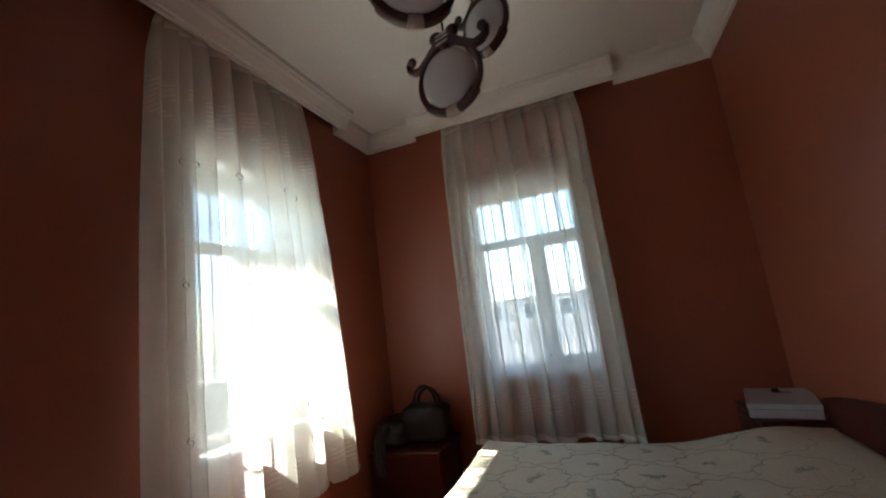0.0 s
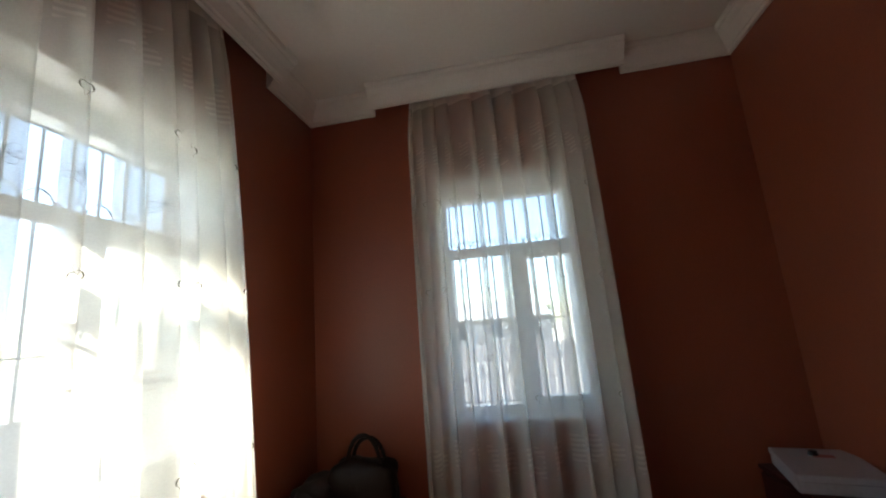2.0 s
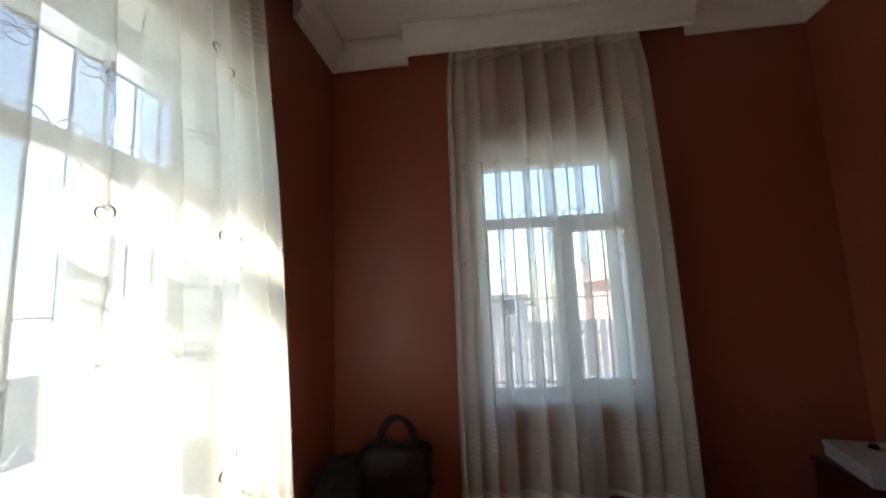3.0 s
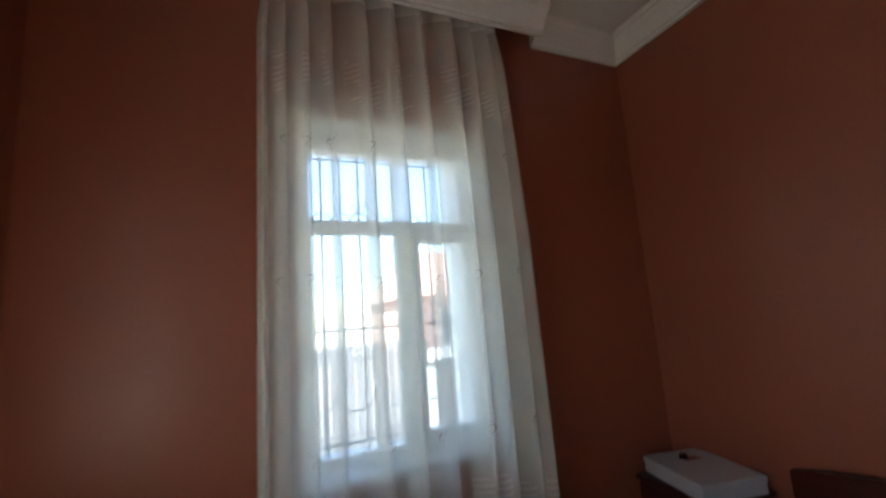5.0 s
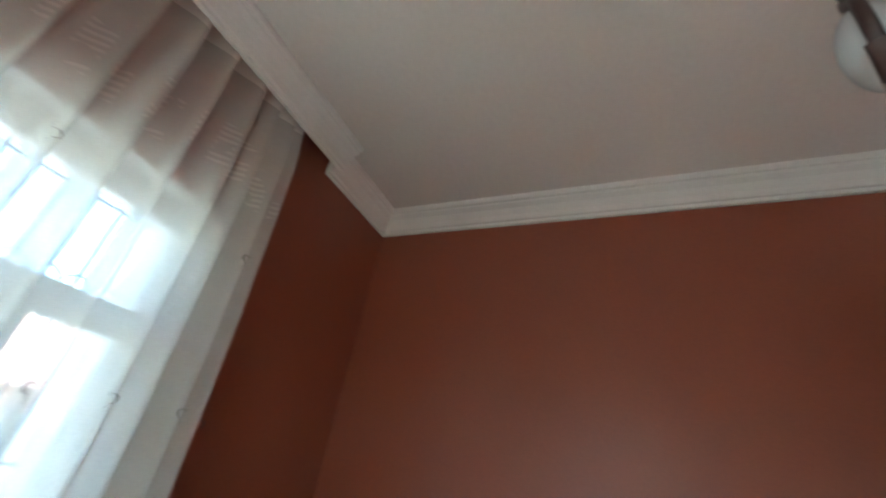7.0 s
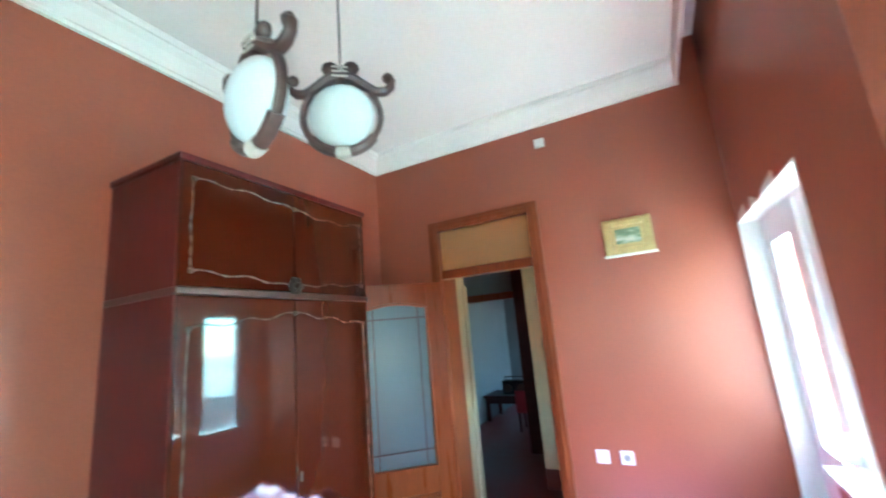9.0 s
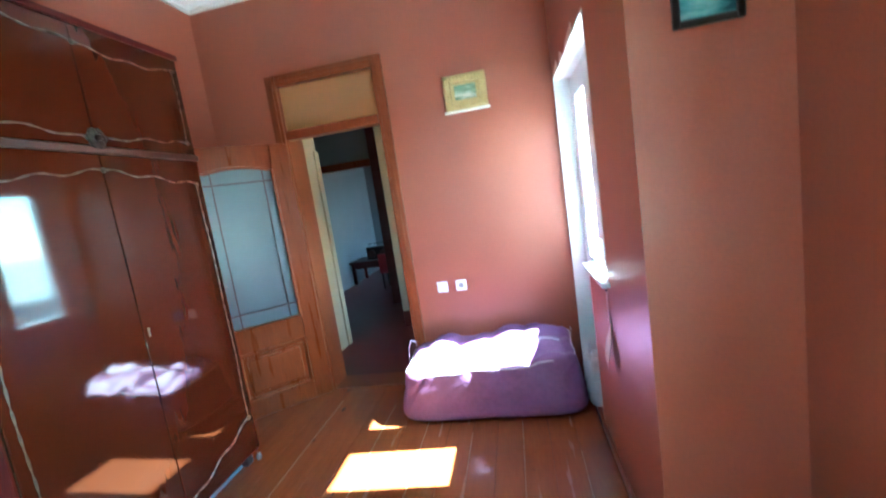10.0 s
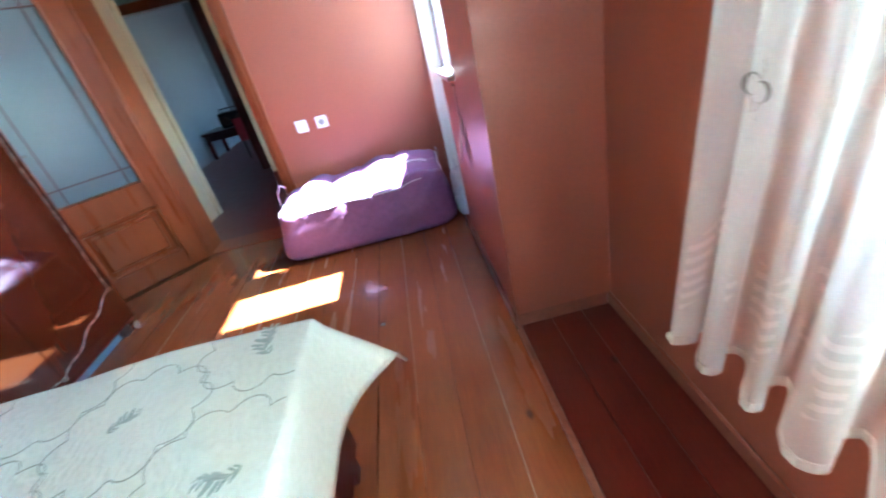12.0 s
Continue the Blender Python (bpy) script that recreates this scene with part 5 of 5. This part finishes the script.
for x, kind in ((1.385, "light_switch"), (1.24, "wall_socket")):
    s = thing(kind, "white plastic light switch" if kind == "light_switch" else "white plastic wall socket", "switch" if kind == "light_switch" else "socket")
    part("plate", boxes((x - 0.041, x + 0.041, 0.001, 0.012, 0.733, 0.815), bevel=0.006, seg=2), SWITCH, s)
    if kind == "light_switch":
        part("rocker", boxes((x - 0.026, x + 0.026, 0.011, 0.017, 0.746, 0.802), bevel=0.003), SWITCH, s)
    else:
        part("well", rod(bmesh.new(), (x, 0.008, 0.774), (x, 0.0135, 0.774), 0.022, 20), SOCKETHOLE, s, "grey socket well")
        part("rim", tube(bmesh.new(), [(x + 0.024 * math.cos(t), 0.013, 0.774 + 0.024 * math.sin(t)) for t in [6.2832 * k / 20 for k in range(20)]], 0.003, 6, closed=True, up=(0, 1, 0)), SWITCH, s)
jb = thing("junction_box", "small white junction box high on the wall", "junction box")
part("base", boxes((1.465, 1.54, 0.001, 0.02, 2.93, 3.0), bevel=0.004), SWITCH, jb)
part("cover", boxes((1.47, 1.535, 0.02, 0.028, 2.935, 2.995), bevel=0.004), SWITCH, jb)


# ---- three pendant lamps ----
def pendant(c, turn, size=1.0):
    """A flattened globe in an upright wooden ring with a horned yoke; the cord goes up to the ceiling."""
    lamp = tagged(thing("pendant_lamp", "opal globe pendant in a dark carved wooden ring", "pendant lamp", "pendant lamps", Matrix.Translation(c) @ Matrix.Rotation(radians(turn), 4, "Z") @ Matrix.Scale(size, 4)))
    R = 0.108
    smooth(part("globe", ball(bmesh.new(), (0, 0, 0), 0.092, (1, 0.62, 1.03), 28, 18), OPAL, lamp, "flattened opal glass globe"), 180)
    for a0, a1, th in ((-80, -38, 0.019), (-38, 40, 0.0125), (140, 218, 0.0125), (218, 260, 0.019)):
        pts = [(R * math.cos(radians(a0 + (a1 - a0) * k / 10)), 0, R * math.sin(radians(a0 + (a1 - a0) * k / 10))) for k in range(11)]
        smooth(part("ring_segment", tube(bmesh.new(), pts, th, 8, flat=0.8, up=(0, 1, 0)), LAMPWOOD, lamp))
    part("twine_wrap", tube(bmesh.new(), [(R * math.cos(radians(-100 + 20 * k / 12)), 0, R * math.sin(radians(-100 + 20 * k / 12))) for k in range(13)], [0.0185 + 0.0018 * (k % 2) for k in range(13)], 10, up=(0, 1, 0)), ROPE, lamp, "pale twine wrapping")
    for s in (-1, 1):
        pts = [(0, 0, 0.125), (s * 0.035, 0, 0.118), (s * 0.07, 0, 0.092), (s * 0.10, 0, 0.072), (s * 0.125, 0, 0.074), (s * 0.143, 0, 0.088), (s * 0.146, 0, 0.106), (s * 0.134, 0, 0.116)]
        bm = tube(bmesh.new(), pts, [0.02, 0.02, 0.018, 0.017, 0.016, 0.014, 0.014, 0.017], 8, flat=0.8, up=(0, 1, 0))
        ball(bm, pts[-1], 0.017, (1, 0.8, 1), 10, 8)
        smooth(part("yoke_horn", bm, LAMPWOOD, lamp))
        bm = ball(bmesh.new(), (s * 0.030, 0, 0.152), 0.024, (1, 0.7, 0.9), 12, 8)
        smooth(part("crown_lobe", bm, LAMPWOOD, lamp))
    for z in (0.118, 0.133, 0.147):
        part("crown_groove", rod(bmesh.new(), (-0.022, -0.018, z - 0.002), (0.022, -0.018, z + 0.002), 0.003, 6), ROPE, lamp)
        part("crown_groove", rod(bmesh.new(), (-0.022, 0.018, z - 0.002), (0.022, 0.018, z + 0.002), 0.003, 6), ROPE, lamp)
    part("socket_cap", rod(bmesh.new(), (0, 0, 0.078), (0, 0, 0.125), 0.022, 12, 0.014), LAMPWOOD, lamp)
    drop = (ZC - c[2]) / size
    part("cord", rod(bmesh.new(), (0, 0, 0.12), (0, 0, drop), 0.0028, 6), CORD, lamp)
    part("ceiling_rose", rod(bmesh.new(), (0, 0, drop - 0.025), (0, 0, drop), 0.045, 20, 0.055), SWITCH, lamp, "white ceiling rose")
    return lamp


pendant((1.60, 2.40, 2.15), -13)
pendant((1.612, 2.11, 2.25), 32)
pendant((1.69, 2.69, 2.50), -30)

# ---- outside ----
ground = structure(part("ground", boxes((-400, 400, -400, 400, -1.4, -1.2)), GROUND), "pale dusty ground outside", "ground")
structure(part("foundation", boxes((-0.45, XE + 0.3, -6.2, YN + 0.42, -1.2, -0.305)), HOUSEWHITE), "house base below the floor", "foundation")


terrace = structure(part("terrace", boxes((-2.6, -0.455, -1.2, 6.0, -1.2, -0.12), (-0.455, 0.145, -1.2, YR - 0.26, -0.3, -0.12)), TERRACE), "pale concrete terrace outside the windows", "terrace")


def house(name, x0, x1, y0, y1, h, wallmat, roofmat, ridge, label, wins=3, face="south"):
    hs = thing(name, label, "house")
    part("wall", boxes((x0, x1, y0, y1, -1.2, h)), wallmat, hs)
    bm = bmesh.new()
    o = 0.4
    if x1 - x0 > y1 - y0:
        mid = (y0 + y1) / 2
        v = [bm.verts.new(p) for p in ((x0 - o, y0 - o, h - 0.05), (x1 + o, y0 - o, h - 0.05), (x1 + o, y1 + o, h - 0.05), (x0 - o, y1 + o, h - 0.05), (x0 + 1.2, mid, h + ridge), (x1 - 1.2, mid, h + ridge))]
    else:
        mid = (x0 + x1) / 2
        v = [bm.verts.new(p) for p in ((x1 + o, y0 - o, h - 0.05), (x1 + o, y1 + o, h - 0.05), (x0 - o, y1 + o, h - 0.05), (x0 - o, y0 - o, h - 0.05), (mid, y0 + 1.2, h + ridge), (mid, y1 - 1.2, h + ridge))]
    for f in ((0, 1, 5, 4), (2, 3, 4, 5), (1, 2, 5), (3, 0, 4), (3, 2, 1, 0)):
        bm.faces.new([v[i] for i in f])
    part("roof", bm, roofmat, hs)
    for k in range(wins):
        if face == "south":
            c = x0 + (x1 - x0) * (k + 0.5) / wins
            wq = part("window", boxes((c - 0.5, c + 0.5, y0 - 0.05, y0 + 0.02, 0.3, 1.6)), PVC, hs)
            part("pane", boxes((c - 0.42, c + 0.42, y0 - 0.06, y0 - 0.045, 0.38, 1.52)), DARKPANE, wq)
        else:
            c = y0 + (y1 - y0) * (k + 0.5) / wins
            wq = part("window", boxes((x1 - 0.02, x1 + 0.05, c - 0.5, c + 0.5, 0.3, 1.6)), PVC, hs)
            part("pane", boxes((x1 + 0.045, x1 + 0.06, c - 0.42, c + 0.42, 0.38, 1.52)), DARKPANE, wq)
    return hs


house("house", 5.9, 15.5, 17, 25, 2.2, HOUSEPINK, ROOFRED, 2.2, "peach rendered house with a red roof", 4)
house("house", -7, 3.5, 33, 40, 1.9, HOUSEWHITE, ROOFGREY, 1.4, "low white house with a grey sheet roof", 4)
house("house", -33, -24, -6, 12, 1.6, HOUSEWHITE, ROOFGREY, 1.3, "long white house across the street", 4, "east")
shed = thing("shed", "grey sheet metal shed in the yard", "shed")
part("wall", boxes((4.6, 7.0, 12.5, 15.0, -1.2, 0.35)), FENCEGREY, shed)
part("roof", boxes((4.45, 7.15, 12.3, 15.2, 0.35, 0.43), bevel=0.01), ROOFGREY, shed)
fence = thing("yard_fence", "faded pinkish grey slatted metal fence", "fence")
for z in (-0.6, 0.75):
    part("rail", boxes((-9, 3.5, 11.03, 11.07, z - 0.03, z + 0.03)), FENCEGREY, fence)
slat = None
for k in range(78):
    x = -9 + 0.16 * k
    if slat is None:
        ob = part("slat", boxes((0, 0.142, 11.0, 11.025, -1.15, 1.02), bevel=0.006), FENCEPINK, fence)
        slat = ob.data
    else:
        ob = new("slat", slat)
        ob.parent = fence
    ob.location = (x, 0, 0.012 * math.sin(k * 2.1))
kerb = thing("yard_kerb", "pale concrete kerb along the fence", "kerb")
part("kerb_stone", boxes((-9, 3.5, 10.2, 10.5, -1.2, -0.75), bevel=0.02), HOUSEWHITE, kerb)
fence2 = thing("yard_wall", "whitewashed yard wall along the street", "wall")
part("wall", boxes((-9.2, -9.0, -20, 10.9, -1.2, 0.2)), HOUSEWHITE, fence2)
part("coping", boxes((-9.25, -8.95, -20, 10.9, 0.2, 0.27), bevel=0.01), ROOFGREY, fence2)


def tree(x, y, h, seed, label):
    rng = random.Random(seed)
    t = thing("tree", label, "tree", "trees outside", Matrix.Translation((x, y, -1.2)))
    bm = tube(bmesh.new(), [(0, 0, 0), (0.05, 0.03, h * 0.25), (-0.05, 0.05, h * 0.5), (0.02, 0, h * 0.8)], [0.14, 0.11, 0.08, 0.03], 8, up=(0, 1, 0))
    tips = []
    for k in range(9):
        a, z = 2.4 * k, h * (0.35 + 0.05 * k)
        tip = Vector((math.cos(a) * h * 0.24, math.sin(a) * h * 0.24, z + h * 0.18))
        tube(bm, [(0, 0, z), tip * 0.5 + Vector((0, 0, z * 0.5 + 0.05)), tip], [0.05, 0.035, 0.012], 6, up=(0.3, 1, 0))
        tips += [tip, tip * 0.6 + Vector((0, 0, z * 0.4))]
    part("trunk", bm, BARK, t)
    vs, fs = [], []
    for c in tips:
        for _ in range(110):
            p = c + Vector((rng.gauss(0, 1), rng.gauss(0, 1), rng.gauss(0, 0.8))) * h * 0.085
            q = Euler([rng.uniform(0, 6.28) for _ in range(3)]).to_matrix()
            i = len(vs)
            vs += [p + q @ Vector(w) for w in ((-0.09, 0, 0), (0, -0.05, 0), (0.09, 0, 0), (0, 0.05, 0.02))]
            fs.append((i, i + 1, i + 2, i + 3))
    me = bpy.data.meshes.new("crown")
    me.from_pydata(vs, [], fs)
    me.materials.append(LEAF)
    new("crown", me).parent = t


tree(-3.2, 44, 4.6, 1, "dusty green tree beyond the yard")
tree(-8.6, 47, 5.0, 2, "dusty green tree beyond the yard")
tree(3.4, 46, 4.3, 3, "dusty green tree beyond the yard")
tree(-13, 7.5, 4.4, 4, "dusty green tree beside the street")


crumb = thing("paper_scrap", "tiny white paper scrap lying on the floorboards", "paper scrap")
part("scrap", ball(bmesh.new(), (1.016, 1.480, 0.0045), 0.011, (1.0, 0.8, 0.4), 8, 5), CARTON, crumb)
